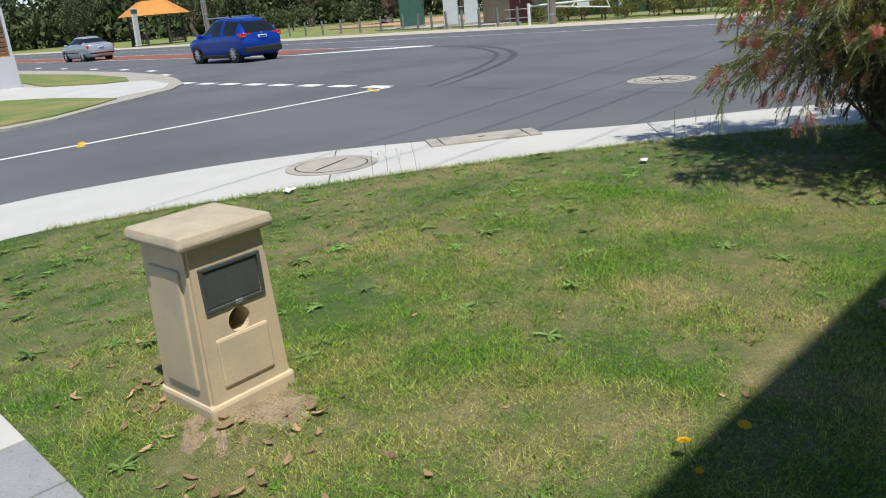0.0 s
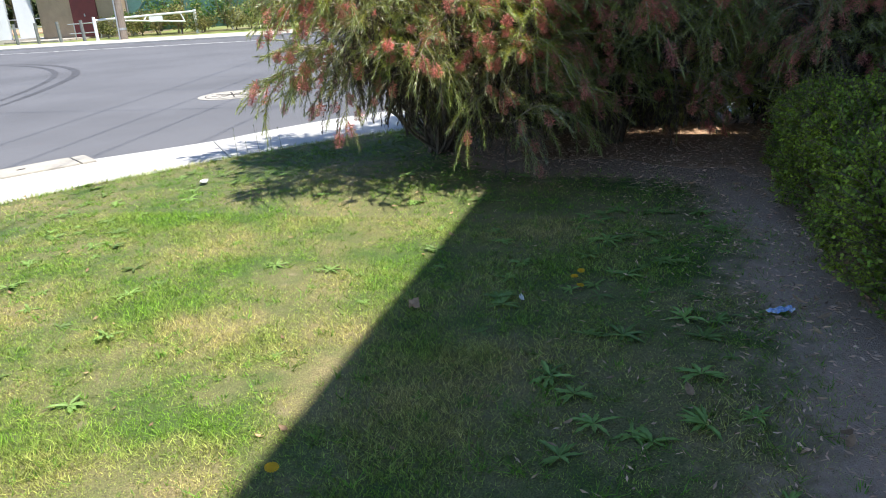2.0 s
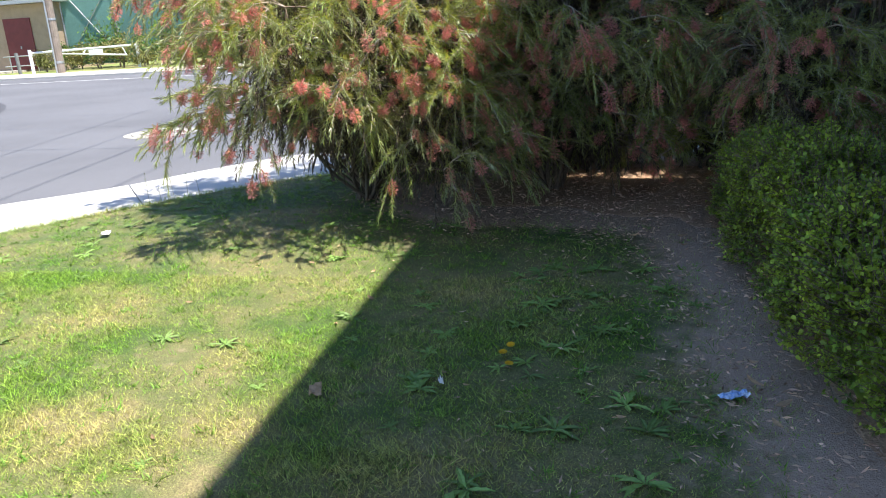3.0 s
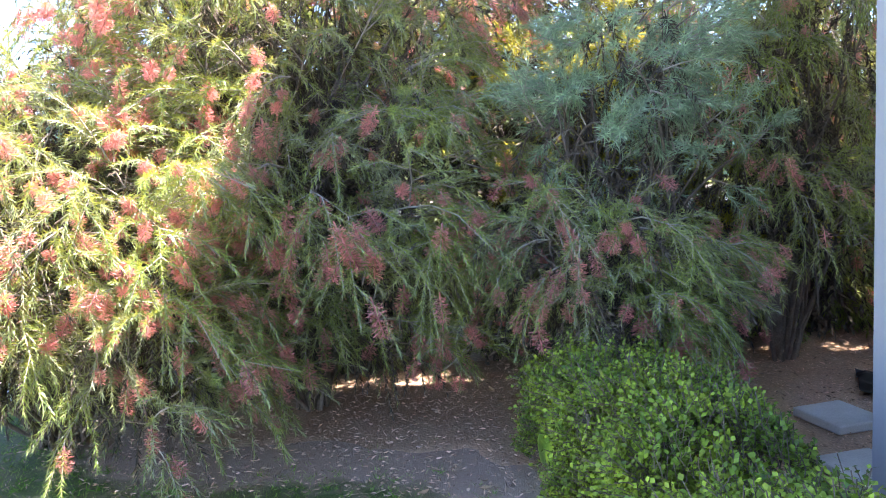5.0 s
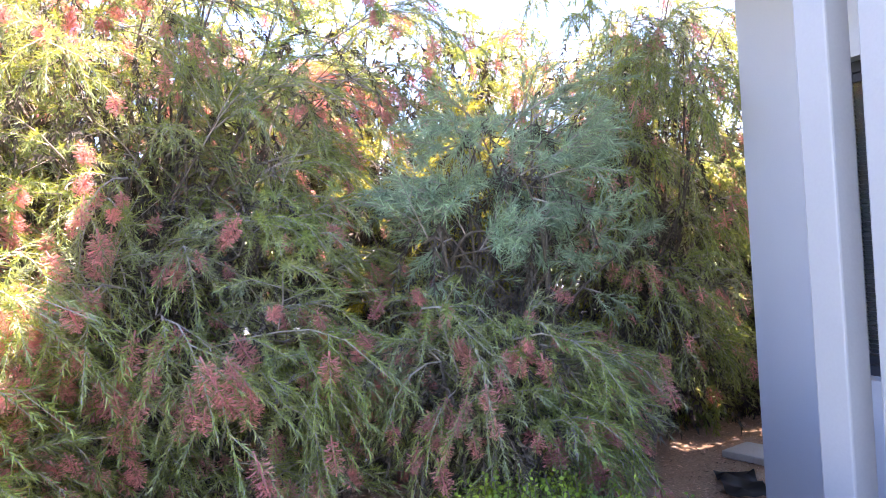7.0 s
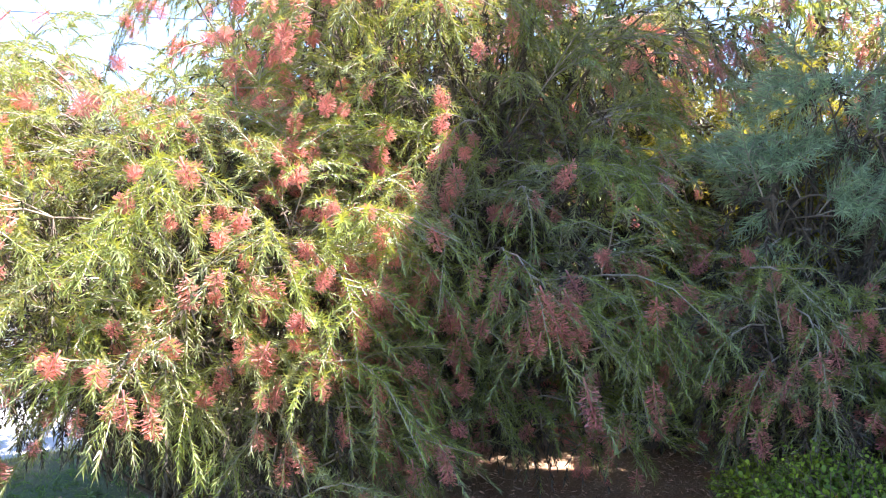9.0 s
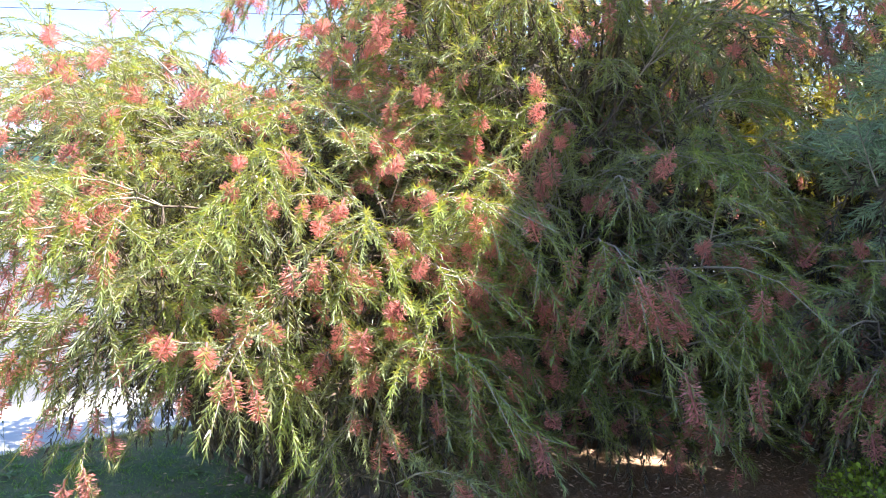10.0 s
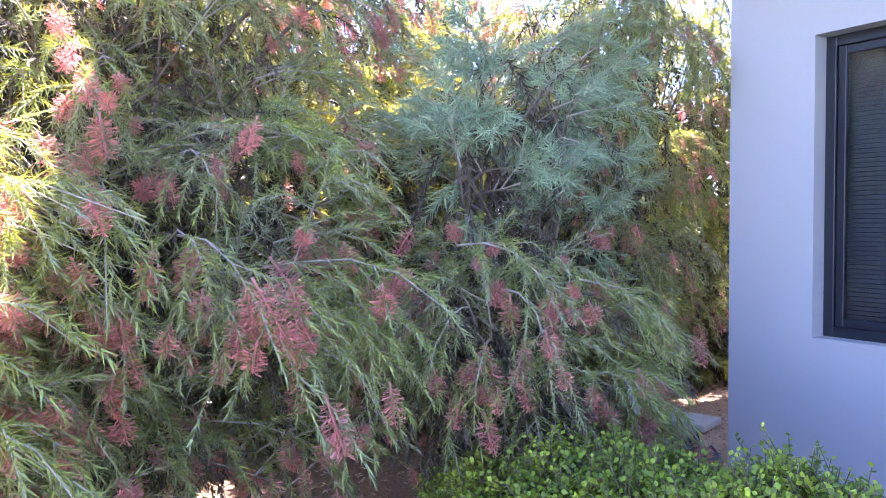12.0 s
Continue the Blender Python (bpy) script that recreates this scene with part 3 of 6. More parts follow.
def weeping_tree(label, base, lobes, seed, limbs=26, sprays=4, side_stems=6, fill=(3, 6), leaf=LEAF, flowers=60, hem=0.25, droop=0.22, spray_len=(0.4, 0.8),
                 leaf_len=(0.038, 0.058), leaf_w=0.0064, spread=0.88, trunk_r=0.06, per_metre=195, bare=0.10, category="tree", spikes=FLOWERS, lone=(), kind="bottlebrush_tree", deep=0.7):
    """A tree whose limbs arch out to the lobes of its crown and end in drooping sprays; thin hanging twigs fill its inside."""
    rng = np.random.default_rng(seed)
    root = group_at(kind, pose(*base), label=label, category=category)
    base = np.array(base, float)
    lob = np.array(lobes, float)
    weight = (lob[:, 3] * lob[:, 4] * lob[:, 5]) ** 0.5
    share = np.cumsum(weight / weight.sum())
    pick = np.searchsorted(share, (np.arange(limbs) + 0.5) / limbs)
    u = unit(rng.normal(size=(limbs, 3)))
    u[:, 2] = np.abs(u[:, 2]) * 0.9 + 0.05
    tips = lob[pick, :3] + u * lob[pick, 3:6] * rng.uniform(0.6, 1.0, (limbs, 1))
    fork = base + np.stack([rng.normal(0, 0.2, limbs), rng.normal(0, 0.2, limbs), rng.uniform(0.15, 0.7, limbs) * (tips[:, 2].mean())], 1)
    ctrl = fork * 0.45 + tips * 0.55 + np.array([0, 0, 1.0]) * rng.uniform(0.12, 0.4, (limbs, 1)) + rng.normal(0, 0.12, (limbs, 3))
    wood = bezier(fork, ctrl, tips, 12)
    r = np.linspace(1, 0.28, 12)[None] * rng.uniform(0.008, 0.016, (limbs, 1))
    pieces = [tube_arrays(wood, r, 6)]
    stem = bezier(base[None] - [[0, 0, 0.05]], base[None] + [[0.06, 0.1, 0.5]], fork[fork[:, 2].argmax()][None], 12)
    pieces.append(tube_arrays(stem, np.linspace(trunk_r, trunk_r * 0.4, 12)[None], 8))
    for k in range(0, limbs, 3):
        s = bezier(base[None] + rng.normal(0, 0.05, (1, 3)) * [1, 1, 0], (base[None] + fork[k:k + 1]) / 2 + rng.normal(0, 0.05, (1, 3)), fork[k:k + 1], 12)
        pieces.append(tube_arrays(s, np.linspace(0.016, 0.013, 12)[None], 5))
    v, f = joined(pieces)
    np_mesh("trunk", v - base, f, BARK, root, smooth=True)
    # the sprays: a main stem each, set on the outer part of a limb and pointing out of the crown
    at = 1 - (1 - deep) * rng.random((limbs, sprays)) ** 1.4
    at[:, 0] = 1.0
    idx = np.minimum((at * 11).astype(int), 11)
    sp = wood[np.arange(limbs)[:, None], idx].reshape(-1, 3)
    centre = lob[pick].repeat(sprays, 0)
    out = unit((sp - centre[:, :3]) / centre[:, 3:6])
    away = unit((sp - base) * [1, 1, 0.0])
    way = unit(out * 0.6 + away * 0.6 + rng.normal(0, 0.38, sp.shape) + [0, 0, 0.30])
    L = rng.uniform(*spray_len, len(sp))
    if lone:
        q = np.array(lone, float)
        sp, way, L = np.concatenate([sp, q[:, :3]]), np.concatenate([way, unit(q[:, 3:6])]), np.concatenate([L, q[:, 6]])
    out_here = clear_of_house(sp[:, None])
    sp, way, L = sp[out_here], way[out_here], L[out_here]
    n, k = len(sp), 10
    bend = droop * rng.uniform(0.6, 1.4, n)
    main = grow(sp, way, L, k, bend, rng)
    low = np.maximum(hem + 0.3 * rng.random(n), 0.03)
    main, L = lift_hem(main, L, low)
    outside = clear_of_house(main)
    main[~outside], L = main[~outside][:, :1], np.where(outside, L, 0.0)
    # side stems, left and right in turn
    j = np.arange(side_stems)
    t = np.clip(0.12 + 0.72 * (j[None] + rng.uniform(0, 0.8, (n, side_stems))) / side_stems, 0, 0.95)
    i0 = (t * (k - 1)).astype(int)
    rows = np.arange(n)[:, None]
    sb, tang = main[rows, i0].reshape(-1, 3), unit((main[rows, i0 + 1] - main[rows, i0]).reshape(-1, 3))
    flat = unit(np.cross(tang, np.array([0, 0, 1.0]) + rng.normal(0, 0.45, tang.shape)))
    sign = np.where((j % 2 == 0)[None], 1.0, -1.0).repeat(n, 0).reshape(-1, 1)
    sway = unit(tang * 0.8 + flat * sign * 0.6 + rng.normal(0, 0.15, tang.shape))
    sL = (L[:, None] * (0.62 - 0.34 * t) * rng.uniform(0.7, 1.25, t.shape)).reshape(-1)
    sides = grow(sb, sway, sL, 7, bend.repeat(side_stems) * 0.8, rng)
    sides, sL = lift_hem(sides, sL, low.repeat(side_stems) - 0.04)
    ok = (sL > 0.06) & clear_of_house(sides)
    sides, sL, owner = sides[ok], sL[ok], np.arange(n).repeat(side_stems)[ok]
    # inner twigs, thinly leaved
    nb, nt = fill
    idx = rng.integers(3, 11, (limbs, nb * nt))
    tp = wood[np.arange(limbs)[:, None], idx].reshape(-1, 3)
    tw = unit(rng.normal(size=tp.shape) + [0, 0, 0.1])
    tL = rng.uniform(0.25, 0.6, len(tp))
    inner = grow(tp, tw, tL, 8, np.full(len(tp), 0.4), rng)
    inner, tL = lift_hem(inner, tL, np.maximum(hem + 0.3 * rng.random(len(tp)), 0.03))
    ok = (tL > 0.1) & clear_of_house(inner)
    inner, tL = inner[ok], tL[ok]
    pieces = [tube_arrays(main[:, [0, 2, 4, 6, 9]], np.linspace(0.0048, 0.0018, 5)[None].repeat(n, 0), 4), tube_arrays(sides[:, [0, 3, 6]], np.linspace(0.0026, 0.0012, 3)[None].repeat(len(sides), 0), 3)]
    v, f = joined(pieces)
    tagged(np_mesh("branchwork", v - base, f, TWIG, root), kind="stuff")
    v, f = tube_arrays(inner[:, [0, 3, 7]], np.linspace(0.0035, 0.0015, 3)[None].repeat(len(inner), 0), 3)
    tagged(np_mesh("deadwood", v - base, f, BARK, root), kind="stuff")
    shown = L > 0.05
    leaves = [leafy(main[shown], L[shown], 0.35, per_metre, leaf_len, leaf_w, spread, rng), leafy(sides, sL, bare, per_metre, leaf_len, leaf_w, spread, rng),
              leafy(inner[::4], tL[::4], 0.2, per_metre * 0.5, leaf_len, leaf_w * 1.5, spread, rng)]
    v, f = joined(leaves)
    tagged(np_mesh("leaves", v - base, f, leaf, root), kind="stuff")
    # dry inner leaves, their dark colour deepening the shaded gaps of the crown
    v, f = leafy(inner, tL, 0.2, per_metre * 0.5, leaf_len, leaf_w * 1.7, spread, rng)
    tagged(np_mesh("dry_inner_leaves", v - base, f, DEAD_SHADE_LEAF, root, "dry brown leaves inside the crown, coloured dark for its shade"), kind="stuff")
    # flower spikes sit round the stems in loose clusters
    if flowers:
        ends = sides[:, -1]
        rel = np.stack([np.linalg.norm((ends - l[:3]) / l[3:6], axis=1) for l in lob], 1).min(1)
        rich = (rng.random(n) < 0.30).astype(float) * rng.uniform(0.4, 1, n) + 0.05
        prob = rich[owner] * np.clip(rel - 0.3, 0.03, 1.6) ** 2
        chosen = rng.choice(len(sides), min(flowers, len(sides)), replace=False, p=prob / prob.sum())
        chosen = chosen[np.argsort(sides[chosen, -1, 0])]
        rest = []
        for number, c in enumerate(chosen):
            i = int(rng.integers(1, 5))
            dirn = (Vector(sides[c, i + 1] - sides[c, i]).normalized() * 0.6 + Vector((0, 0, -0.75))).normalized()
            sc = float(rng.uniform(0.8, 1.25))
            shape = spikes[int(rng.integers(0, 5))]
            m4 = Matrix.LocRotScale(Vector(sides[c, i] - base), dirn.to_track_quat("-Z", "Y"), (sc, sc, sc * float(rng.uniform(0.7, 1.1))))
            if number < 300:
                ob = link_mesh("flower_spike", shape, None, root)
                ob.matrix_basis = m4
            else:
                sv, sf = FLOWER_ARRAYS[shape.name]
                mm = np.array(m4)
                rest.append((sv @ mm[:3, :3].T + mm[:3, 3], sf))
        if rest:
            v, f = joined(rest)
            tagged(np_mesh("flower_mass", v, f, FILAMENT, root), kind="stuff")
        for c in rng.choice(len(sides), flowers // 26, replace=False, p=prob / prob.sum()):
            dirn = (Vector(sides[c, 3] - sides[c, 2]).normalized() + Vector((0, 0, -0.6))).normalized()
            ob = link_mesh("seed_cone", CAPSULES, None, root, "grey woody seed capsules")
            ob.matrix_basis = Matrix.LocRotScale(Vector(sides[c, 2] - base), dirn.to_track_quat("-Z", "Y"), (1.1, 1.1, 1.3))
    return root


FAR_LEAF = dict(spikes=FAR_FLOWERS, per_metre=95, leaf_w=0.017, leaf_len=(0.05, 0.085), side_stems=5, sprays=4)
weeping_tree("sunlit weeping bottlebrush tree with salmon-red flower spikes", (7.0, 1.75, 0),
             [(6.3, 1.75, 1.35, 0.7, 0.8, 0.6), (6.6, 2.3, 1.45, 0.65, 0.45, 0.7), (7.3, 1.9, 1.6, 0.9, 0.9, 0.8), (5.95, 1.3, 0.75, 0.35, 0.65, 0.35), (6.3, 2.2, 0.85, 0.5, 0.4, 0.4),
              (6.3, 1.0, 1.2, 0.5, 0.45, 0.5), (6.2, 0.8, 0.7, 0.4, 0.4, 0.35), (7.0, 2.5, 2.2, 0.5, 0.45, 0.35), (7.0, 2.2, 1.9, 0.6, 0.5, 0.4), (6.9, 2.8, 1.8, 0.5, 0.4, 0.4), (6.7, 1.2, 1.8, 0.5, 0.5, 0.4), (5.95, 1.0, 0.42, 0.35, 0.5, 0.25), (6.4, 1.9, 0.7, 0.6, 0.6, 0.25), (6.6, 0.9, 0.4, 0.4, 0.4, 0.25)],
             11, limbs=145, sprays=3, flowers=740, hem=0.05, droop=0.20, spray_len=(0.45, 0.95),
             lone=[(6.0, 1.0, 1.5, -0.9, -0.1, 0.35, 0.9), (5.9, 0.75, 1.35, -0.8, -0.3, 0.3, 0.8), (6.1, 0.6, 1.75, -0.8, -0.4, 0.3, 0.6), (5.8, 1.3, 1.1, -0.8, 0.0, 0.3, 0.9), (6.0, 1.7, 1.3, -0.9, 0.1, 0.3, 0.9)])
weeping_tree("tall weeping bottlebrush tree with red flower spikes", (7.3, 0.25, 0),
             [(6.35, 0.0, 1.3, 0.4, 0.6, 0.4), (6.4, -0.1, 0.95, 0.35, 0.6, 0.3), (6.6, 0.5, 1.5, 0.4, 0.5, 0.6), (6.6, -0.6, 1.5, 0.4, 0.4, 0.5), (6.7, 0.0, 2.0, 0.5, 0.7, 0.5), (6.8, -0.6, 0.9, 0.3, 0.4, 0.4), (6.7, 0.5, 0.8, 0.3, 0.4, 0.35), (6.9, 0.1, 0.55, 0.3, 0.5, 0.25), (6.75, -0.2, 0.35, 0.35, 0.6, 0.2),
              (6.95, 0.5, 2.4, 0.8, 0.9, 0.6), (7.3, 1.0, 2.9, 1.0, 0.9, 0.6), (7.1, -0.5, 2.6, 0.8, 0.7, 0.6), (7.1, 0.1, 3.15, 0.7, 0.8, 0.3)],
             12, limbs=130, sprays=3, fill=(3, 3), flowers=620, hem=0.02, droop=0.20, spray_len=(0.4, 0.85), trunk_r=0.08,
             lone=[(6.15, -0.1, 1.35, -0.9, -0.1, 0.1, 0.95), (6.1, 0.05, 1.45, -0.8, 0.1, 0.3, 0.7), (6.2, -0.3, 1.35, -0.7, -0.4, 0.2, 0.8), (6.2, 0.2, 1.6, -0.8, 0.3, 0.3, 0.8), (6.3, -0.05, 1.75, -0.8, 0.0, 0.2, 0.6), (6.2, -0.6, 1.2, -0.7, 0.1, 0.2, 0.8)])
weeping_tree("low mounded weeping bottlebrush shrub with drooping red spikes", (6.4, -1.5, 0),
             [(6.16, -1.36, 0.98, 0.36, 0.42, 0.36), (6.11, -1.44, 0.70, 0.34, 0.36, 0.3), (6.25, -1.8, 0.8, 0.3, 0.3, 0.3)], 13, limbs=48, sprays=3, flowers=230, hem=0.12, spray_len=(0.35, 0.62), droop=0.24, trunk_r=0.04, category="shrub",
             lone=[(6.0, -1.0, 1.42, -0.8, -0.15, 0.25, 0.65), (5.95, -1.4, 1.25, -0.6, -0.4, 0.3, 0.7), (6.0, -1.2, 1.25, -0.9, 0.2, 0.2, 0.7), (6.05, -1.7, 1.15, -0.5, -0.7, 0.2, 0.6)])
weeping_tree("upright grey-green fine-leaved shrub", (6.7, -1.6, 0), [(6.45, -1.7, 1.85, 0.4, 0.55, 0.5), (6.3, -1.3, 1.6, 0.35, 0.4, 0.3), (6.5, -1.8, 2.2, 0.3, 0.5, 0.3), (6.5, -2.1, 1.5, 0.3, 0.3, 0.3)], 14, limbs=36, sprays=3, side_stems=5, fill=(2, 1), bare=0.4,
             leaf=LEAF_GREY, flowers=0, hem=1.0, droop=0.07, spray_len=(0.22, 0.45), leaf_len=(0.055, 0.085), leaf_w=0.0066, spread=1.0, per_metre=230, trunk_r=0.035, category="shrub", kind="fine_leaved_shrub")
weeping_tree("dark weeping bottlebrush tree by the house corner", (7.5, -3.1, 0), [(6.95, -3.1, 2.5, 0.35, 0.45, 0.5), (7.2, -2.7, 2.8, 0.4, 0.5, 0.5), (7.3, -3.5, 3.0, 0.4, 0.5, 0.5), (7.2, -3.4, 1.7, 0.35, 0.45, 0.4), (7.1, -2.6, 2.0, 0.3, 0.35, 0.5), (7.05, -2.8, 1.1, 0.3, 0.4, 0.45), (7.3, -3.2, 0.8, 0.3, 0.4, 0.35)], 15,
             limbs=62, sprays=3, fill=(2, 3), flowers=190, hem=0.4, droop=0.4, spikes=FAR_FLOWERS, per_metre=130, leaf_w=0.009)
for number, (y, flowers) in enumerate(((0.5, 190), (-1.6, 190))):
    weeping_tree("sunlit weeping bottlebrush tree behind the others", (8.5, y, 0), [(8.3, y + 0.9 - 0.8 * a, 0.6 + 0.84 * b, 0.4, 0.5, 0.45) for a in range(3) for b in range(4)], 16 + number * 10, limbs=98, flowers=flowers, hem=0.3, **FAR_LEAF)
weeping_tree("bright yellow-green shrub in the sun behind the grey one", (7.9, -1.7, 0), [(7.75, -1.5, 1.9, 0.35, 0.5, 0.5), (7.8, -2.2, 2.0, 0.35, 0.5, 0.6), (7.8, -1.8, 1.2, 0.35, 0.6, 0.4), (7.95, -3.0, 1.7, 0.4, 0.45, 0.7), (7.95, -3.2, 0.9, 0.4, 0.45, 0.5)], 19,
             limbs=76, sprays=3, leaf=LEAF_GOLD, flowers=0, hem=0.15, droop=0.12, spray_len=(0.25, 0.45), trunk_r=0.035, category="shrub", per_metre=110, leaf_w=0.012, leaf_len=(0.045, 0.075), kind="golden_shrub")
weeping_tree("sunlit weeping bottlebrush tree near the paling fence", (8.4, -4.2, 0), [(8.05, -3.4 - 0.7 * a, 0.6 + 0.75 * b, 0.4, 0.45, 0.45) for a in range(4) for b in range(4)], 17, limbs=104, flowers=230, hem=0.15, **FAR_LEAF)
for number, places in enumerate(((2.0, 1.5, 1.0), (0.5, 0.0, -0.5), (-1.0, -1.6, -2.2), (-2.8, -3.5, -4.2), (-4.7, -5.2, -5.7))):
    weeping_tree("low leafy bottlebrush scrub behind the trees", (8.4, places[1], 0), [(8.3, y, z, 0.3, 0.4, 0.25) for y in places for z in (0.15, 0.5)], 40 + number, limbs=44, flowers=24, hem=-0.2, trunk_r=0.03, spray_len=(0.25, 0.45), category="shrub", **FAR_LEAF)


# ---- box hedge ----
def hedge():
    rng = np.random.default_rng(21)
    root = group_at("box_hedge", pose(4.6, -1.25, 0), label="clipped green box hedge with bright new shoots", category="hedge")
    base = np.array([4.6, -1.25, 0.0])
    n = 8000
    x = rng.uniform(3.3, 6.18, n)
    # face and top of the hedge, plus some inside
    kind = rng.random(n)
    top = 0.77 - np.clip(x - 5.15, 0, 2) * 0.20 - np.clip(4.9 - x, 0, 2) * 0.06 + 0.05 * np.sin(x * 7) + 0.03 * np.sin(x * 17 + 1)
    front = -0.98 + 0.05 * np.sin(x * 5 + 1) + 0.04 * np.sin(x * 13) + np.where(x > 5.6, (x - 5.6) * 0.12, 0)
    back = np.where(x < 5.6, -1.58, -1.25)
    y = np.where(kind < 0.45, front - rng.random(n) * 0.10, front + (back - front) * rng.random(n))
    z = np.where(kind < 0.45, 0.10 + rng.random(n) ** 0.8 * (top - 0.12), top - rng.random(n) * 0.12)
    lump = np.array([noise.noise((a * 3.2, b * 3.2, c * 3.2)) for a, b, c in zip(x, y, z)])
    y, z = np.where(kind < 0.45, y + 0.16 * lump, y), np.where(kind < 0.45, z, z + 0.14 * lump)
    rounding = np.clip((front - y) / 0.2, 0, 1)
    z = np.minimum(z, top - 0.10 * (1 - rounding) ** 2 - 0.28 * np.clip(1 - (y - back) / 0.32, 0, 1) ** 2)
    p = np.stack([x, y, z], 1)
    d = unit(np.stack([rng.normal(0, .35, n), np.where(kind < 0.45, 0.9, 0.25) + rng.normal(0, .3, n), np.where(kind < 0.45, 0.5, 1.0) + rng.normal(0, .25, n)], 1))
    L = rng.uniform(0.04, 0.10, n) + np.where(rng.random(n) < 0.10, 0.06, 0)
    per = 9
    own = np.repeat(np.arange(n), per)
    s = np.tile(np.linspace(0.1, 1, per), n)
    pos = p[own] + d[own] * (L[own] * s)[:, None]
    rad = unit(np.cross(d[own], rng.normal(size=(len(own), 3))))
    ld = unit(d[own] * rng.uniform(0.3, 0.9, (len(own), 1)) + rad)
    side = unit(np.cross(ld, d[own]))
    ln = rng.uniform(0.014, 0.025, len(own))[:, None]
    wd = ln * 0.33
    v = np.stack([pos, pos + ld * ln * 0.55 + side * wd * 1.2, pos + ld * ln, pos + ld * ln * 0.55 - side * wd * 1.2], 1).reshape(-1, 3)
    f = np.arange(len(v)).reshape(-1, 4)
    tagged(np_mesh("leaves", v - base, f, LEAF_BOX, root), kind="stuff")
    stems = np.stack([p - d * 0.05, p + d * L[:, None]], 1)
    v, f = tube_arrays(stems, np.full((n, 2), 0.0018), 3)
    m = 120
    foot = np.stack([rng.uniform(3.35, 6.3, m), rng.uniform(-1.33, -1.17, m), np.full(m, 0.0)], 1)
    head = foot + np.stack([rng.normal(0, .08, m), rng.normal(0, .06, m), rng.uniform(0.35, 0.52, m)], 1)
    v2, f2 = tube_arrays(bezier(foot, (foot + head) / 2 + rng.normal(0, .04, (m, 3)), head, 6), np.full((m, 6), 0.006), 5)
    v, f = joined([(v, f), (v2, f2)])
    tagged(np_mesh("branchwork", v - base, f, BARK, root), kind="stuff")
    # dark leafy core that closes the middle
    bm = bmesh.new()
    box(bm, (3.42, -1.38, 0.12), (5.6, -1.06, 0.60), 0.1)
    box(bm, (5.55, -1.2, 0.10), (6.2, -0.95, 0.36), 0.08)
    bmesh.ops.subdivide_edges(bm, edges=bm.edges[:], cuts=3, use_grid_fill=True)
    for v in bm.verts:
        v.co += Vector((noise.noise(v.co * 6), noise.noise(v.co * 6 + Vector((5, 0, 0))), noise.noise(v.co * 6 + Vector((0, 7, 0))))) * 0.05
    bmesh.ops.translate(bm, verts=bm.verts, vec=-Vector(base))
    part("inner_foliage", bm, LEAF_BOX, root)


hedge()


# ---- road markings ----
def mark(name, outline, material=WHITE_LINE, label="", lift=0.004):
    ob = sheet(name, outline, ROAD_Z + lift, material)
    return tagged(ob, label or "worn white painted road line", "road marking", kind="structure")


def strip(x0, y0, x1, y1, w):
    d = Vector((x1 - x0, y1 - y0)).normalized()
    n = Vector((-d.y, d.x)) * w / 2
    return [(x0 - n.x, y0 - n.y), (x1 - n.x, y1 - n.y), (x1 + n.x, y1 + n.y), (x0 + n.x, y0 + n.y)]


mark("centre_line", strip(-20, 11.25, 10.3, 11.92, 0.13))
for k in range(8):
    y = 12.0 + k * 1.19
    mark("give_way_dash", [(10.15, y), (10.5, y), (10.5, y + 0.72), (10.15, y + 0.72)], label="white painted give-way dash")
mark("far_edge_line", strip(26.2, -80, 26.2, 120, 0.12))
mark("median_line", strip(18.5, 27.0, 19.6, 160, 0.12))
mark("median_line", strip(21.6, 24.0, 22.4, 160, 0.12))
mark("median_nose", [(18.45, 27.0), (20.9, 21.6), (21.2, 21.7), (21.3, 23.0), (18.7, 27.5)])
mark("median_strip", [(18.9, 29.0), (21.4, 27.5), (22.1, 160), (19.4, 160)], RED_ASPHALT, "brick-red painted median strip")
for x, y in ((12.0, 25.2), (13.2, 28.8), (13.7, 32.5), (14.0, 36.5), (14.4, 41.5), (14.8, 46.5)):
    mark("verge_dash", strip(x, y, x + 0.25, y + 1.1, 0.3), label="white painted dash along the kerb")
YELLOW = mat("yellow_plastic", (0.62, 0.42, 0.02), 0.5, vary=0.15, bump=0.1)
for x, y in ((4.0, 11.62), (4.12, 11.9), (9.75, 11.72), (9.9, 12.1)):
    bm = bmesh.new()
    bmesh.ops.create_uvsphere(bm, u_segments=10, v_segments=6, radius=0.07, matrix=pose(x, y, ROAD_Z) @ Matrix.Diagonal((1, 1, 0.45, 1)))
    tagged(part("road_stud", bm, YELLOW), "yellow raised road stud on the centre line", "road stud", group="road studs")
SKID = mat("tyre_mark", (0.078, 0.079, 0.086), 0.8, vary=0.3, scale=3, fine=90, bump=0.1)
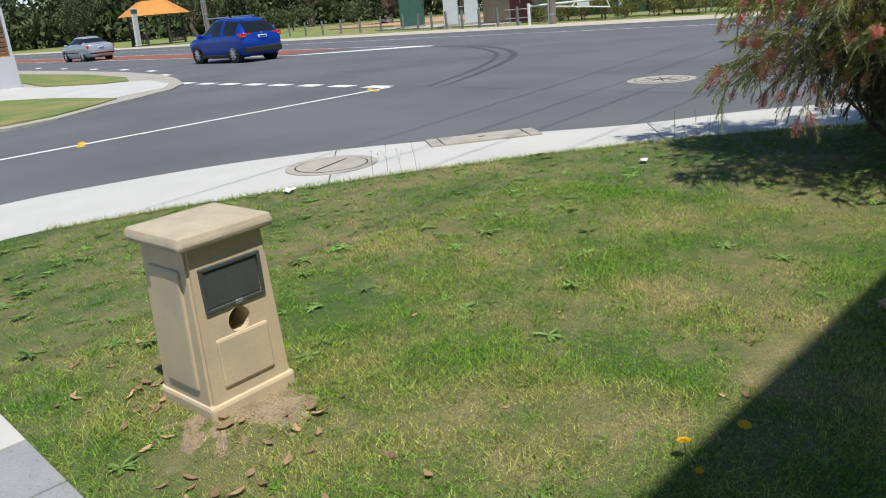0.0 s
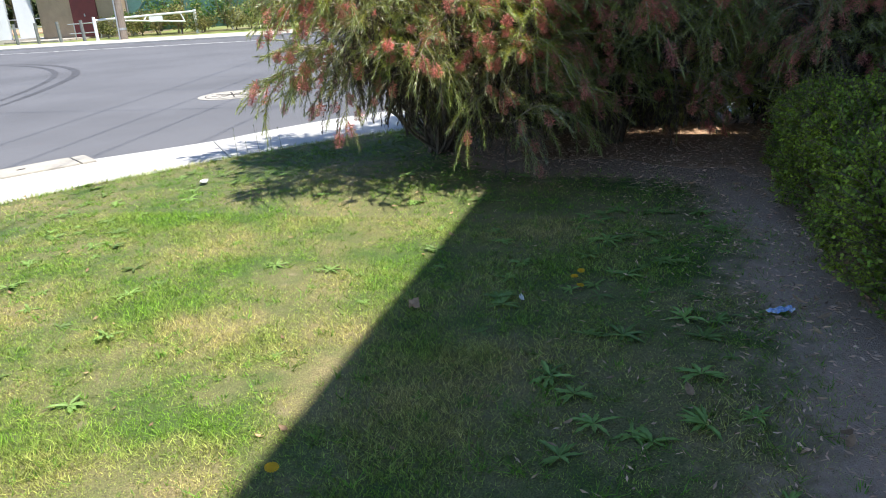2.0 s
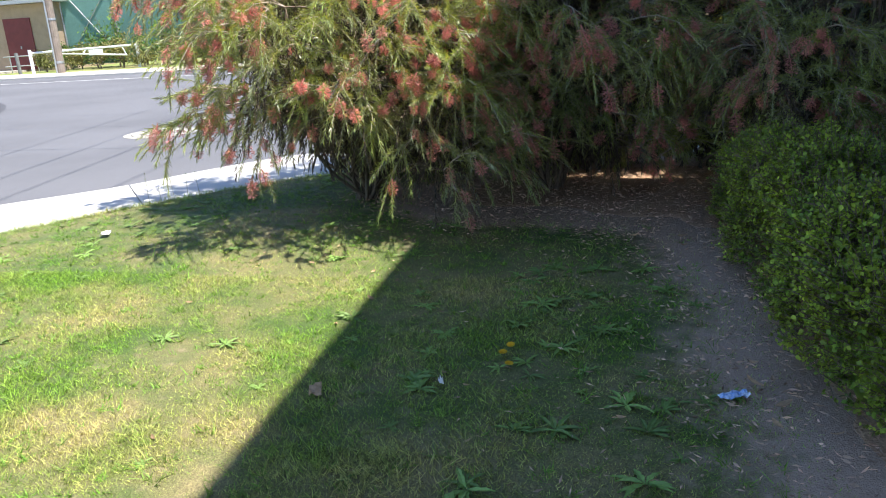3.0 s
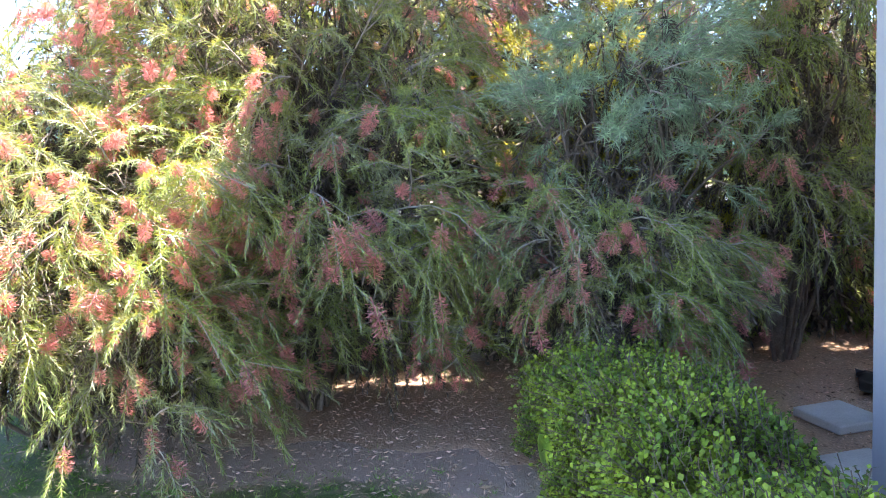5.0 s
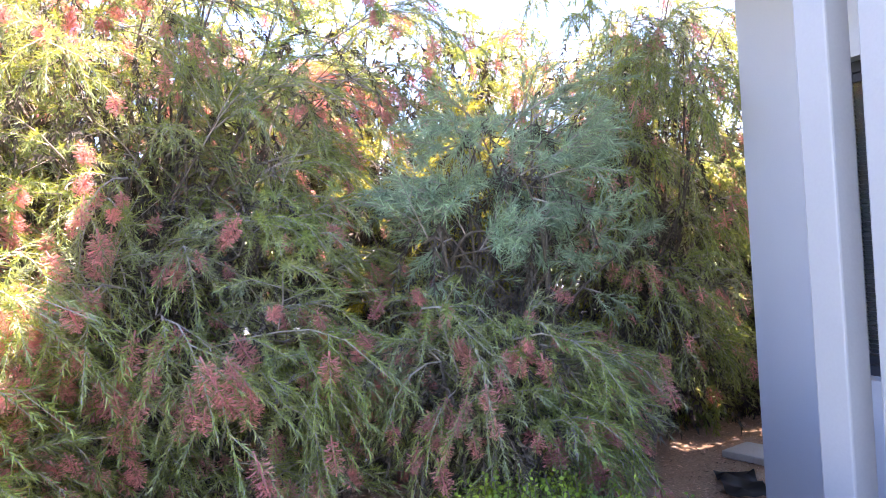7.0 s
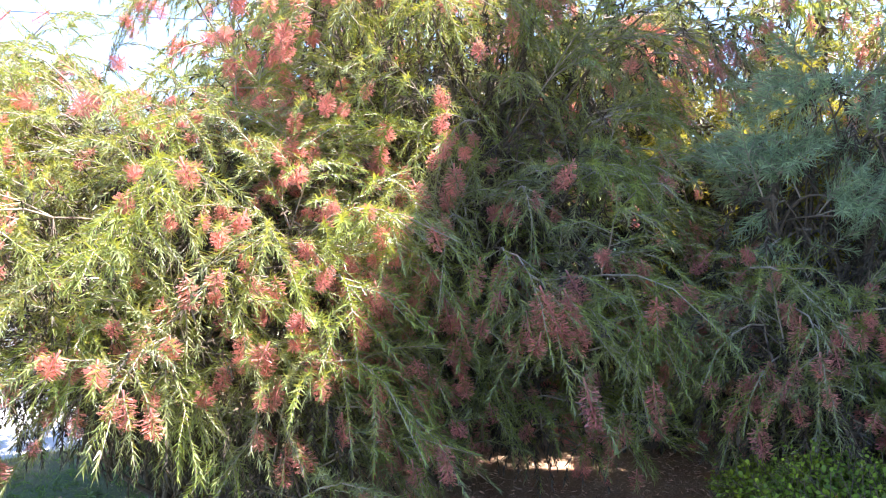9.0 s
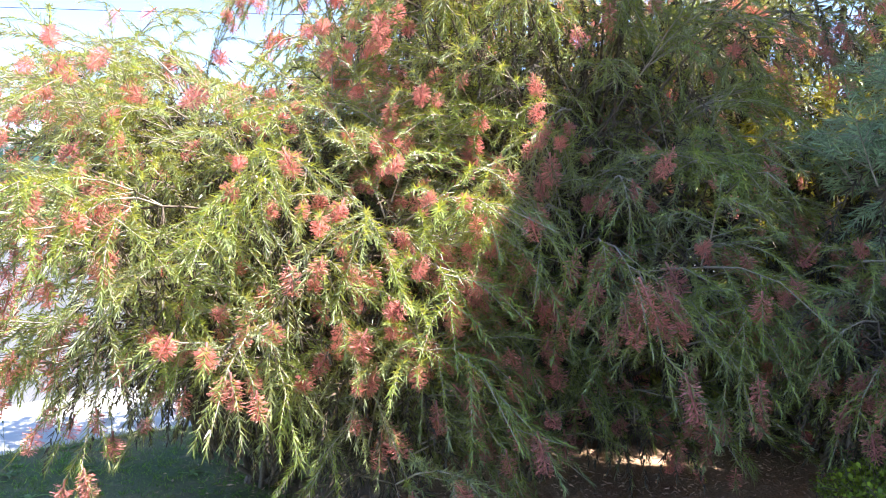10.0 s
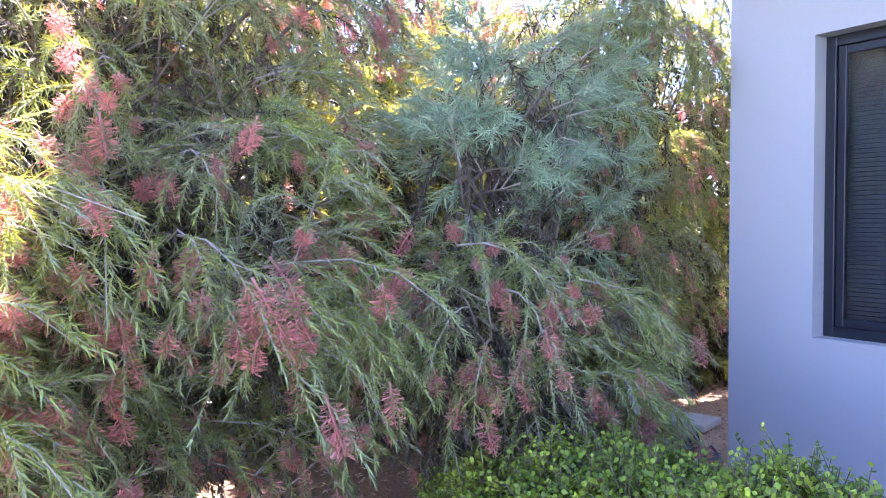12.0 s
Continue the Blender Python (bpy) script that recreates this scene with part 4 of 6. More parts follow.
for off, w in ((0.0, 0.16), (0.4, 0.2)):
    path = resample(smooth_line([(21.0 + off * 0.2, 21.8 + off * 0.2), (19.9 + off, 18.6), (18.3 + off, 16.2 - off * 0.6), (16.2 + off * 0.8, 14.1 - off), (13.1, 12.2 - off), (10.6, 11.1 - off)]), 40)
    bm = bmesh.new()
    prev = None
    for i in range(40):
        d = path[min(i + 1, 39)] - path[max(i - 1, 0)]
        n = np.array([-d[1], d[0]]) / np.linalg.norm(d) * w / 2 * math.sin(math.pi * (i + 2) / 43) ** 0.5
        row = [bm.verts.new((*(path[i] - n), ROAD_Z + 0.003)), bm.verts.new((*(path[i] + n), ROAD_Z + 0.003))]
        if prev:
            bm.faces.new((prev[0], row[0], row[1], prev[1]))
        prev = row
    tagged(part("tyre_mark", bm, SKID), "dark curved tyre skid mark on asphalt", "tyre mark", kind="structure")


def lid(name, x, y, z, r, yaw, label, spokes):
    """A round access cover: rim ring, sunk joint and lid."""
    root = group_at(name, pose(x, y, z, 0, 0, yaw), label=label, category="manhole")
    bm = bmesh.new()
    n = 40
    for r0, r1, h in ((0.80 * r, r, 0.004), (0, 0.765 * r, 0.006)):
        ring = lambda q, hh: [bm.verts.new((q * math.cos(i * 2 * math.pi / n), q * math.sin(i * 2 * math.pi / n), hh)) for i in range(n)]
        b0, b1 = ring(r1, h), ring(r1, -0.01)
        for i in range(n):
            bm.faces.new((b1[i], b1[(i + 1) % n], b0[(i + 1) % n], b0[i]))
        if r0:
            c0 = ring(r0, h)
            for i in range(n):
                bm.faces.new((b0[i], b0[(i + 1) % n], c0[(i + 1) % n], c0[i]))
        else:
            bm.faces.new(b0)
    bmesh.ops.recalc_face_normals(bm, faces=bm.faces)
    part("cover", bm, OLD_CONCRETE, root)
    bm = bmesh.new()
    for i in range(n):
        a0, a1 = i * 2 * math.pi / n, (i + 1) * 2 * math.pi / n
        bm.faces.new([bm.verts.new((q * math.cos(a), q * math.sin(a), 0.0045)) for q, a in ((0.765 * r, a0), (0.80 * r, a0), (0.80 * r, a1), (0.765 * r, a1))])
    for k in range(spokes):
        box(bm, (-0.6 * r, -0.012, 0.006), (0.6 * r, 0.012, 0.0085), m=pose(0, 0, 0, 0, 0, k * 180 / spokes))
    part("joint", bm, DARK_HOLE, root, "dark joint and lifting slots")
    return root


lid("manhole_cover", 4.63, 6.42, 0.003, 0.48, 20, "old concrete manhole cover set in the footpath", 1)
lid("road_manhole", 11.7, 6.65, ROAD_Z + 0.002, 0.56, 35, "round manhole cover with pale concrete surround in asphalt", 4)
pit = group_at("drain_pit", pose(6.45, 5.85, 0.0, 0, 0, -35), label="old concrete stormwater pit lid in the kerb", category="drain")
one_box("pit_lid", (-0.55, -0.2, -0.02), (0.42, 0.24, 0.014), OLD_CONCRETE, pit, bevel=0.008)
one_box("pit_lid", (0.44, -0.2, -0.02), (0.58, 0.24, 0.012), OLD_CONCRETE, pit, bevel=0.008)
one_box("pit_lid", (-0.70, -0.2, -0.02), (-0.57, 0.24, 0.012), OLD_CONCRETE, pit, bevel=0.008)
one_box("key_hole", (-0.12, 0.0, 0.0135), (-0.04, 0.04, 0.016), DARK_HOLE, pit)

# ---- opposite corner ----
FAR_KERB = mat("kerb_concrete", (0.46, 0.45, 0.42), 0.9, vary=0.12, scale=2, fine=90, bump=0.2)
CREAM_PATH = mat("cream_path", (0.50, 0.45, 0.36), 0.9, vary=0.1, scale=0.6, fine=50, bump=0.2)
opp = [(-60, 15.6), (3.0, 15.6), (4.2, 15.5), (5.2, 15.9), (6.6, 17.1), (7.6, 17.8), (9.0, 18.9), (10.0, 20.2), (11.0, 22.6), (11.9, 25.6), (12.6, 30), (13.2, 38), (13.6, 60), (13.6, 300), (-60, 300)]
tagged(sheet("pavement_opposite", opp, 0.02, OLD_CONCRETE, 0.12), "grey concrete kerb and apron on the opposite corner", "pavement", kind="structure")
GRASS2 = mat("verge_grass", (0.13, 0.19, 0.04), 0.9, vary=0.25, scale=0.8, fine=22, bump=0.8, other=(0.27, 0.24, 0.09))
tagged(sheet("footpath_opposite", [(5.0, 24.5), (6.8, 21), (7.4, 18.6), (9.0, 19.3), (9.8, 20.6), (10.4, 23.2), (9.4, 24.3), (8.4, 27), (8.3, 29), (5, 29)], 0.035, CONCRETE, 0.1), "pale concrete footpath on the opposite corner", "pavement", kind="structure")
tagged(sheet("verge", [(-60, 16.0), (3.0, 16.0), (4.3, 15.95), (5.2, 16.3), (6.5, 17.4), (7.3, 18.2), (6.9, 21), (5.4, 24.5), (-60, 24.5)], 0.05, GRASS2, 0.1), "mown grass verge with a dry edge", "verge", kind="structure")
tagged(sheet("verge_strip", [(8.6, 27), (9.4, 24.6), (10.2, 24.2), (10.9, 26), (11.6, 31), (12.0, 60), (10.6, 60), (9.6, 34)], 0.05, GRASS2, 0.1), "narrow grass verge strip beside the road", "verge", kind="structure")
one = group_at("garden_wall", pose(5.2, 28.7, 0.0), label="white rendered boundary wall with brown slatted panel", category="wall", kind="structure")
one_box("wall_base", (-6, -0.15, 0), (3.2, 0.15, 1.05), PAINTED_WALL, one)
one_box("pillar_post", (3.1, -0.10, 1.052), (3.19, 0.10, 2.6), PAINTED_WALL, one)
BROWN_SLAT = mat("brown_slat", (0.16, 0.085, 0.045), 0.7, vary=0.25, scale=3, fine=40, bump=0.2, obj=0.2)
for k in range(10):
    one_box("slat", (-6, -0.03, 1.08 + k * 0.15), (3.09, 0.03, 1.20 + k * 0.15), BROWN_SLAT, one)

ORANGE = mat("orange_sign", (0.85, 0.30, 0.015), 0.5, vary=0.05, bump=0)
BLACK = mat("black_paint", (0.012, 0.012, 0.013), 0.5, vary=0.1, bump=0)
sign = group_at("road_work_sign", pose(12.0, 42.6, 0.02, 0, 0, -8) @ Matrix.Scale(0.6, 4), label="orange temporary road sign with black lettering on a stand", category="sign")
one_box("board", (-0.6, -0.02, 0.45), (0.6, 0.02, 1.75), ORANGE, sign, bevel=0.01, m=pose(0, 0, 0, -8))
for lo, hi in (((-0.58, -0.026, 1.70), (0.58, -0.022, 1.73)), ((-0.58, -0.026, 0.47), (0.58, -0.022, 0.50)), ((-0.58, -0.026, 0.50), (-0.55, -0.022, 1.70)), ((0.55, -0.026, 0.50), (0.58, -0.022, 1.70))):
    one_box("border", lo, hi, BLACK, sign, m=pose(0, 0, 0, -8))
for text, z in (("LITE", 1.2), ("SING", 0.75)):
    cu = bpy.data.curves.new("lettering", "FONT")
    cu.body, cu.size, cu.extrude, cu.align_x = text, 0.42, 0.002, "CENTER"
    tob = bpy.data.objects.new("lettering", cu)
    scene.collection.objects.link(tob)
    dg = bpy.context.evaluated_depsgraph_get()
    me = bpy.data.meshes.new_from_object(tob.evaluated_get(dg))
    bpy.data.objects.remove(tob)
    lt = link_mesh("lettering", me, BLACK, sign, "black lettering")
    lt.matrix_basis = pose(0, 0, 0, -8) @ pose(0, -0.026, z, 90)
for sx in (-0.45, 0.45):
    bm = bmesh.new()
    rod(bm, (sx, 0.0, 0.6), (sx, 0.45, 0.0), 0.02)
    rod(bm, (sx, 0.05, 0.6), (sx, -0.25, 0.0), 0.02)
    part("leg", bm, BLACK, sign)

# ---- far side: kerb, path, park ----
tagged(one_box("kerb_far", (28.6, -250, -0.08), (28.85, 400, 0.05), FAR_KERB), "concrete kerb along the far side", "kerb", kind="structure")
tagged(one_box("pavement_far", (28.85, -250, -0.09), (32.0, 400, 0.04), CREAM_PATH), "cream concrete footpath along the park", "pavement", kind="structure")
GRAVEL = mat("gravel", (0.45, 0.41, 0.36), 0.95, vary=0.3, scale=3, fine=30, bump=0.8)
tagged(sheet("gravel_patch", [(36.0, 31.5), (39.8, 31.0), (42.5, 37), (42.0, 46), (39.2, 46.5), (37.5, 40)], 0.0, GRAVEL, 0.12), "pale gravel bed round the utility boxes", "gravel", kind="structure")
tagged(sheet("bark_bed", [(46, 52), (52, 47), (62, 52), (66, 64), (58, 72), (48, 64)], 0.02, MULCH, 0.15), "brown bark mulch bed under the park tree", "mulch", kind="structure")

POLE_WOOD = mat("pole_wood", (0.24, 0.20, 0.165), 0.9, vary=0.25, scale=4, fine=50, bump=0.4)


def power_pole(x, y, lean):
    root = group_at("power_pole", pose(x, y, 0, 0, lean), label="weathered grey timber power pole with steel bands", category="power pole", group="power poles")
    bm = bmesh.new()
    rod(bm, (0, 0, -0.1), (0, 0, 11.0), 0.2, 0.14, 14)
    part("pole", bm, POLE_WOOD, root)
    for z in (0.45, 2.3, 3.3):
        bm = bmesh.new()
        rod(bm, (0, 0, z), (0, 0, z + 0.1), 0.206, sides=14)
        part("band", bm, GALV, root)
    bm = bmesh.new()
    rod(bm, (-0.24, 0.03, 0), (-0.21, 0.03, 7.0), 0.035)
    part("conduit", bm, GALV, root)
    one_box("crossarm", (-0.06, -1.2, 10.3), (0.06, 1.2, 10.42), POLE_WOOD, root, m=pose(0, 0, 0, 0, 0, 90))


power_pole(31.7, 24.0, 0.6)
power_pole(34.4, 63.0, -0.8)


def cable(points, r=0.014):
    v, f = tube_arrays(np.array([points]), np.full((1, len(points)), r), 5)
    tagged(np_mesh("overhead_cable", v, f, BLACK), "thin black overhead power cable", "cable", group="overhead cables")


def sagging(p, q, sag, n=24):
    p, q = np.array(p, float), np.array(q, float)
    t = np.linspace(0, 1, n)[:, None]
    return p * (1 - t) + q * t - np.array([0, 0, 1.0]) * (4 * sag * t * (1 - t))


for dx, dz in ((-0.9, 0), (-0.3, 0), (0.9, 0), (0, -1.2)):
    cable(sagging((34.4 + dx, 63, 10.5 + dz), (31.7 + dx, 24, 10.5 + dz), 0.5))
    cable(sagging((31.7 + dx, 24, 10.5 + dz), (31.5 + dx, -30, 10.5 + dz), 0.5))
# service lines that cross the corner and throw their shadows on the road
for o, h in ((0.0, 9.0), (0.5, 9.2), (1.3, 9.0), (-0.8, 9.3)):
    cable(sagging((-6, 0.2 + o, h), (26, 5.2 + o * 2, h + 0.6), 0.2), 0.009)
for o in (0.0, 1.9, 4.2):
    cable(sagging((14.0 - o, 26, 9.5), (12.6 - o, -16, 9.5), 0.3), 0.009)


def bollard(x, y, lean):
    bm = bmesh.new()
    rod(bm, (0, 0, -0.1), (0, 0, 0.98), 0.085, 0.08, 12)
    ob = part("bollard", bm, BOLLARD)
    ob.matrix_world = pose(x, y, 0, lean, lean * 0.6)
    return tagged(ob, "grey timber park bollard in the grass", "bollard", group="park bollards")


BOLLARD = mat("bollard_timber", (0.20, 0.21, 0.20), 0.9, vary=0.25, scale=5, fine=50, bump=0.3)
rb = random.Random(4)
for k in range(7):
    bollard(33.4 + k * 0.55, 27.6 + k * 1.9, rb.uniform(-2, 2))
for k in range(13):
    bollard(37.6 + k * 0.18, 41.5 + k * 2.6, rb.uniform(-2, 2))


def utility_box(x, y, w, dd, h, material, label, yaw=30):
    root = group_at("utility_cabinet", pose(x, y, 0, 0, 0, yaw), label=label, category="utility box")
    one_box("plinth", (-w / 2 - .05, -dd / 2 - .05, -0.1), (w / 2 + .05, dd / 2 + .05, 0.12), OLD_CONCRETE, root)
    one_box("body", (-w / 2, -dd / 2, 0.12), (w / 2, dd / 2, h), material, root, bevel=0.02)
    for s in (-1, 1):
        one_box("door", (s * w / 4 - w / 4 + 0.03, -dd / 2 - 0.02, 0.2), (s * w / 4 + w / 4 - 0.03, -dd / 2 - 0.002, h - 0.12), material, root, bevel=0.008)
    one_box("handle", (-0.02, -dd / 2 - 0.05, h * 0.5), (0.02, -dd / 2 - 0.02, h * 0.6), DARK_FRAME, root)
    one_box("roof", (-w / 2 - .04, -dd / 2 - .04, h), (w / 2 + .04, dd / 2 + .04, h + 0.07), material, root, bevel=0.015)


GREEN_BOX = mat("green_box", (0.05, 0.13, 0.10), 0.5, vary=0.1, scale=3, fine=40, bump=0.05)
WHITE_BOX = mat("pale_box", (0.60, 0.63, 0.66), 0.5, vary=0.06, scale=3, fine=40, bump=0.05)
utility_box(39.6, 42.6, 2.1, 1.6, 2.6, GREEN_BOX, "dark green metal transformer kiosk", 42)
utility_box(37.2, 36.3, 1.0, 0.9, 2.5, WHITE_BOX, "pale grey metal utility cabinet", 40)
utility_box(38.0, 35.2, 1.0, 0.9, 2.6, WHITE_BOX, "pale grey tall metal utility cabinet", 40)


def hoop_rail(x, y, yaw, length, h):
    root = group_at("hoop_rail", pose(x, y, 0, 0, 0, yaw), label="galvanised steel hoop rail", category="railing", group="park rails")
    r = 0.03
    bm = bmesh.new()
    pts = [(0, 0, h), (length - 0.25, 0, h), (length - 0.07, 0, h - 0.07), (length, 0, h - 0.25), (length - 0.07, 0, h - 0.43), (length - 0.25, 0, h - 0.5), (0, 0, h - 0.5)]
    for p, q in zip(pts[:-1], pts[1:]):
        rod(bm, p, q, r)
    part("rail", bm, GALV, root)
    for k in range(3):
        bm = bmesh.new()
        rod(bm, (0.3 + k * (length - 0.8) / 2, 0, -0.1), (0.3 + k * (length - 0.8) / 2, 0, h), r)
        part("post", bm, GALV, root)


hoop_rail(39.5, 38.5, -60, 9.5, 1.15)
hoop_rail(36.6, 31.2, -62, 3.4, 0.75)
gate = group_at("boom_gate", pose(31.9, 25.6, 0, 0, 0, -28), label="white painted steel swing gate at the park entrance", category="gate")
WHITE_PAINT = mat("white_steel", (0.74, 0.75, 0.76), 0.5, vary=0.06, scale=4, fine=40, bump=0.05)
for name, p, q, r in (("post", (0, 0, -0.1), (0, 0, 1.1), 0.08), ("beam", (0, 0, 0.95), (5.2, 0, 1.0), 0.05), ("beam", (1.2, 0, 0.85), (4.6, 0, 0.55), 0.04), ("brace", (2.6, 0, 0.97), (2.4, 0, 0.72), 0.035), ("brace", (4.4, 0, 0.98), (4.6, 0, 0.52), 0.035), ("post", (5.2, 0, -0.1), (5.2, 0, 1.1), 0.08)):
    bm = bmesh.new()
    rod(bm, p, q, r)
    part(name, bm, WHITE_PAINT, gate)
one_box("plate", (2.7, -0.03, 0.66), (3.4, -0.01, 0.92), WHITE_BOX, gate, "pale blue and white plate")

BRICK_TAN = mat("tan_brick", (0.36, 0.28, 0.19), 0.85, vary=0.15, scale=3, fine=25, bump=0.3)
DOOR_RED = mat("door_red", (0.15, 0.025, 0.025), 0.6, vary=0.15, scale=4, fine=30, bump=0.1)
shed = group_at("park_building", label="tan brick park building with dark red door", category="building")
one_box("wall", (38.2, 28.9, -0.1), (44.5, 34.4, 3.4), BRICK_TAN, shed)
one_box("door", (38.13, 30.4, 0.0), (38.19, 32.1, 2.7), DOOR_RED, shed, "dark red double door", bevel=0.01)
one_box("roof", (37.6, 28.3, 3.41), (45, 35, 3.6), GALV, shed)
one_box("handle", (38.09, 31.2, 1.1), (38.128, 31.26, 1.25), GALV, shed)

MESH_GREEN = mat("green_shade_cloth", (0.13, 0.27, 0.23), 0.8, vary=0.25, scale=0.5, fine=25, bump=0.3)
fence = group_at("court_fence", label="tall chain-link fence with green shade cloth", category="fence", kind="structure")
for k in range(16):
    y0 = 28.8 - k * 3.2
    bm = bmesh.new()
    rod(bm, (38.7, y0, -0.1), (38.7, y0, 4.3), 0.04)
    part("post", bm, GALV, fence)
    one_box("shade_cloth", (38.74, y0 - 3.17, 0.1), (38.76, y0 - 0.03, 4.2), MESH_GREEN, fence)
bm = bmesh.new()
rod(bm, (38.7, 28.8, 4.25), (38.7, -22, 4.25), 0.03)
rod(bm, (38.7, 28.8, 0.4), (38.7, 25.6, 4.2), 0.025)
rod(bm, (38.7, 25.6, 0.4), (38.7, 28.8, 4.2), 0.025)
part("rail", bm, GALV, fence)


# ---- park trees, scrub, gazebo ----
def clump_tree(kind, label, x, y, h, spread, seed, trunk=0.35, clear=0.25, leaf=LEAF_FAR, n=3000, size=0.30, z0=0.0):
    """A far tree: tapered trunk, limbs, and a crown of leaf clumps with gaps."""
    rng = np.random.default_rng(seed)
    root = group_at(kind, pose(x, y, z0), label=label, category="tree" if kind == "gum_tree" else "shrub", group="park trees" if kind == "gum_tree" else "")
    limbs = 12
    tips = np.stack([rng.normal(0, spread * 0.55, limbs), rng.normal(0, spread * 0.55, limbs), rng.uniform(h * (clear + 0.15), h * 0.95, limbs)], 1)
    fork = np.stack([np.zeros(limbs), np.zeros(limbs), rng.uniform(h * clear * 0.5, h * clear * 1.3, limbs)], 1)
    wood = bezier(fork, fork * 0.4 + tips * 0.6 + [[0, 0, -0.08 * h]], tips, 8)
    pieces = [tube_arrays(wood, np.linspace(trunk * 0.4, trunk * 0.08, 8)[None].repeat(limbs, 0), 5),
              tube_arrays(np.array([[[0, 0, -0.2], [0.05 * h * rng.normal(), 0, h * clear * 0.6], [0, 0, h * clear * 1.4]]]), np.array([[trunk * 1.2, trunk * 0.8, trunk * 0.5]]), 9)]
    v, f = joined(pieces)
    np_mesh("trunk", v, f, BARK, root, smooth=True)
    own = rng.integers(0, limbs, n)
    tt = rng.uniform(0.45, 1.0, n)
    c = wood[own, (tt * 7).astype(int)] + rng.normal(0, 1, (n, 3)) * np.array([spread * 0.2, spread * 0.2, h * 0.07])
    d = unit(rng.normal(size=(n, 3)) + [0, 0, -0.5])
    v, f = leaf_arrays(c, d, rng.uniform(0.6, 1.4, n) * size, rng.uniform(0.3, 0.6, n) * size, rng, 0.15)
    v[:, 2] = np.maximum(v[:, 2], 0.02)
    tagged(np_mesh("crown", v, f, leaf, root), kind="stuff")


GUM = "grey-green gum tree with a pale trunk in the park"
spots = [(54, 62, 13, 5, .7), (66, 92, 12, 5, .4), (58, 110, 11, 5, .35), (72, 130, 13, 6, .4), (48, 128, 9, 4, .3), (60, 160, 12, 6, .4), (40, 160, 11, 5, .3), (78, 74, 13, 6, .5), (84, 100, 14, 7, .4), (92, 62, 13, 6, .4), (78, 48, 11, 5, .4), (66, 34, 12, 5, .4), (58, 14, 11, 5, .4), (52, -4, 10, 5, .35), (62, -22, 12, 6, .4), (30, 180, 12, 6, .4), (20, 200, 12, 6, .4), (50, 84, 8, 3, .25), (98, 130, 15, 8, .4), (70, 112, 12, 6, .4), (56, 142, 11, 6, .4)]
for k, (x, y, h, s, tr) in enumerate(spots):
    clump_tree("gum_tree", GUM, x, y, h, s, 100 + k, tr, 0.22, n=2300, size=0.43)
IVY = mat("ivy_leaf", (0.12, 0.24, 0.03), 0.45, vary=0.2, scale=1, fine=8, bump=0, other=(0.06, 0.13, 0.02), island=0.4, through_light=0.25)
SCRUB = mat("dry_scrub", (0.24, 0.22, 0.07), 0.8, vary=0.2, scale=1, fine=8, bump=0, other=(0.13, 0.15, 0.04), island=0.4, through_light=0.2)
for k in range(22):
    y = 28.2 - k * 1.45
    clump_tree("climbing_shrub", "green climbing shrub on the park fence", 38.0 + 0.2 * (k % 2), y, 1.6 + 1.5 * ((k * 7) % 5) / 4, 0.9, 200 + k, 0.05, 0.1, IVY, 700, 0.16)
    clump_tree("dry_shrub", "dry olive scrub along the footpath", 36.6 + 0.3 * ((k * 3) % 4), y + 0.5, 1.1 + 0.3 * ((k * 5) % 4), 0.8, 300 + k, 0.04, 0.1, SCRUB, 700, 0.14)
for k in range(20):
    clump_tree("understorey_shrub", "dark green understorey shrub among the park trees", 52 + (k * 13) % 40, 76 + k * 5.0, 3.2, 3.2, 400 + k, 0.08, 0.12, LEAF_FAR, 650, 0.42)

# the far woods: a ragged belt of crowns
rng = np.random.default_rng(77)
n = 36000
along = rng.random(n)
px = 24 + along * 100 + rng.normal(0, 6, n)
py = 205 - along * 175 + rng.normal(0, 6, n)
crest = 8.5 + 3.5 * np.sin(along * 40) + 2.0 * np.sin(along * 97 + 1)
pz = crest * rng.random(n) ** 0.8 + 0.2
v, f = leaf_arrays(np.stack([px, py, pz], 1), unit(rng.normal(size=(n, 3)) + [0, 0, -0.4]), rng.uniform(0.8, 1.9, n), rng.uniform(0.45, 1.0, n), rng, 0.15)
v[:, 2] = np.maximum(v[:, 2], -0.05)
tagged(np_mesh("far_woods", v, f, LEAF_FAR), "belt of dark olive gum woods behind the park", "woods", kind="stuff")

gaz = group_at("gazebo", pose(38.3, 81.0, 0, 0, 0, 20), label="park gazebo with two-tier orange roof and dark posts", category="gazebo")
ROOF_ORANGE = mat("orange_roof", (0.62, 0.27, 0.06), 0.6, vary=0.12, scale=2, fine=12, bump=0.2)
DARK_TIMBER = mat("dark_timber", (0.06, 0.05, 0.045), 0.8, vary=0.2, bump=0.2)
n = 8
for r0, r1, z0, z1, name in ((3.7, 1.2, 2.9, 4.5, "roof"), (1.6, 0.05, 4.75, 5.5, "roof_cap")):
    bm = bmesh.new()
    lo = [bm.verts.new((r0 * math.cos(i * 2 * math.pi / n), r0 * math.sin(i * 2 * math.pi / n), z0)) for i in range(n)]
    hi = [bm.verts.new((r1 * math.cos(i * 2 * math.pi / n), r1 * math.sin(i * 2 * math.pi / n), z1)) for i in range(n)]
    for i in range(n):
        bm.faces.new((lo[i], lo[(i + 1) % n], hi[(i + 1) % n], hi[i]))
    bm.faces.new(hi)
    bm.faces.new(lo[::-1])
    part(name, bm, ROOF_ORANGE, gaz, "orange metal roof")
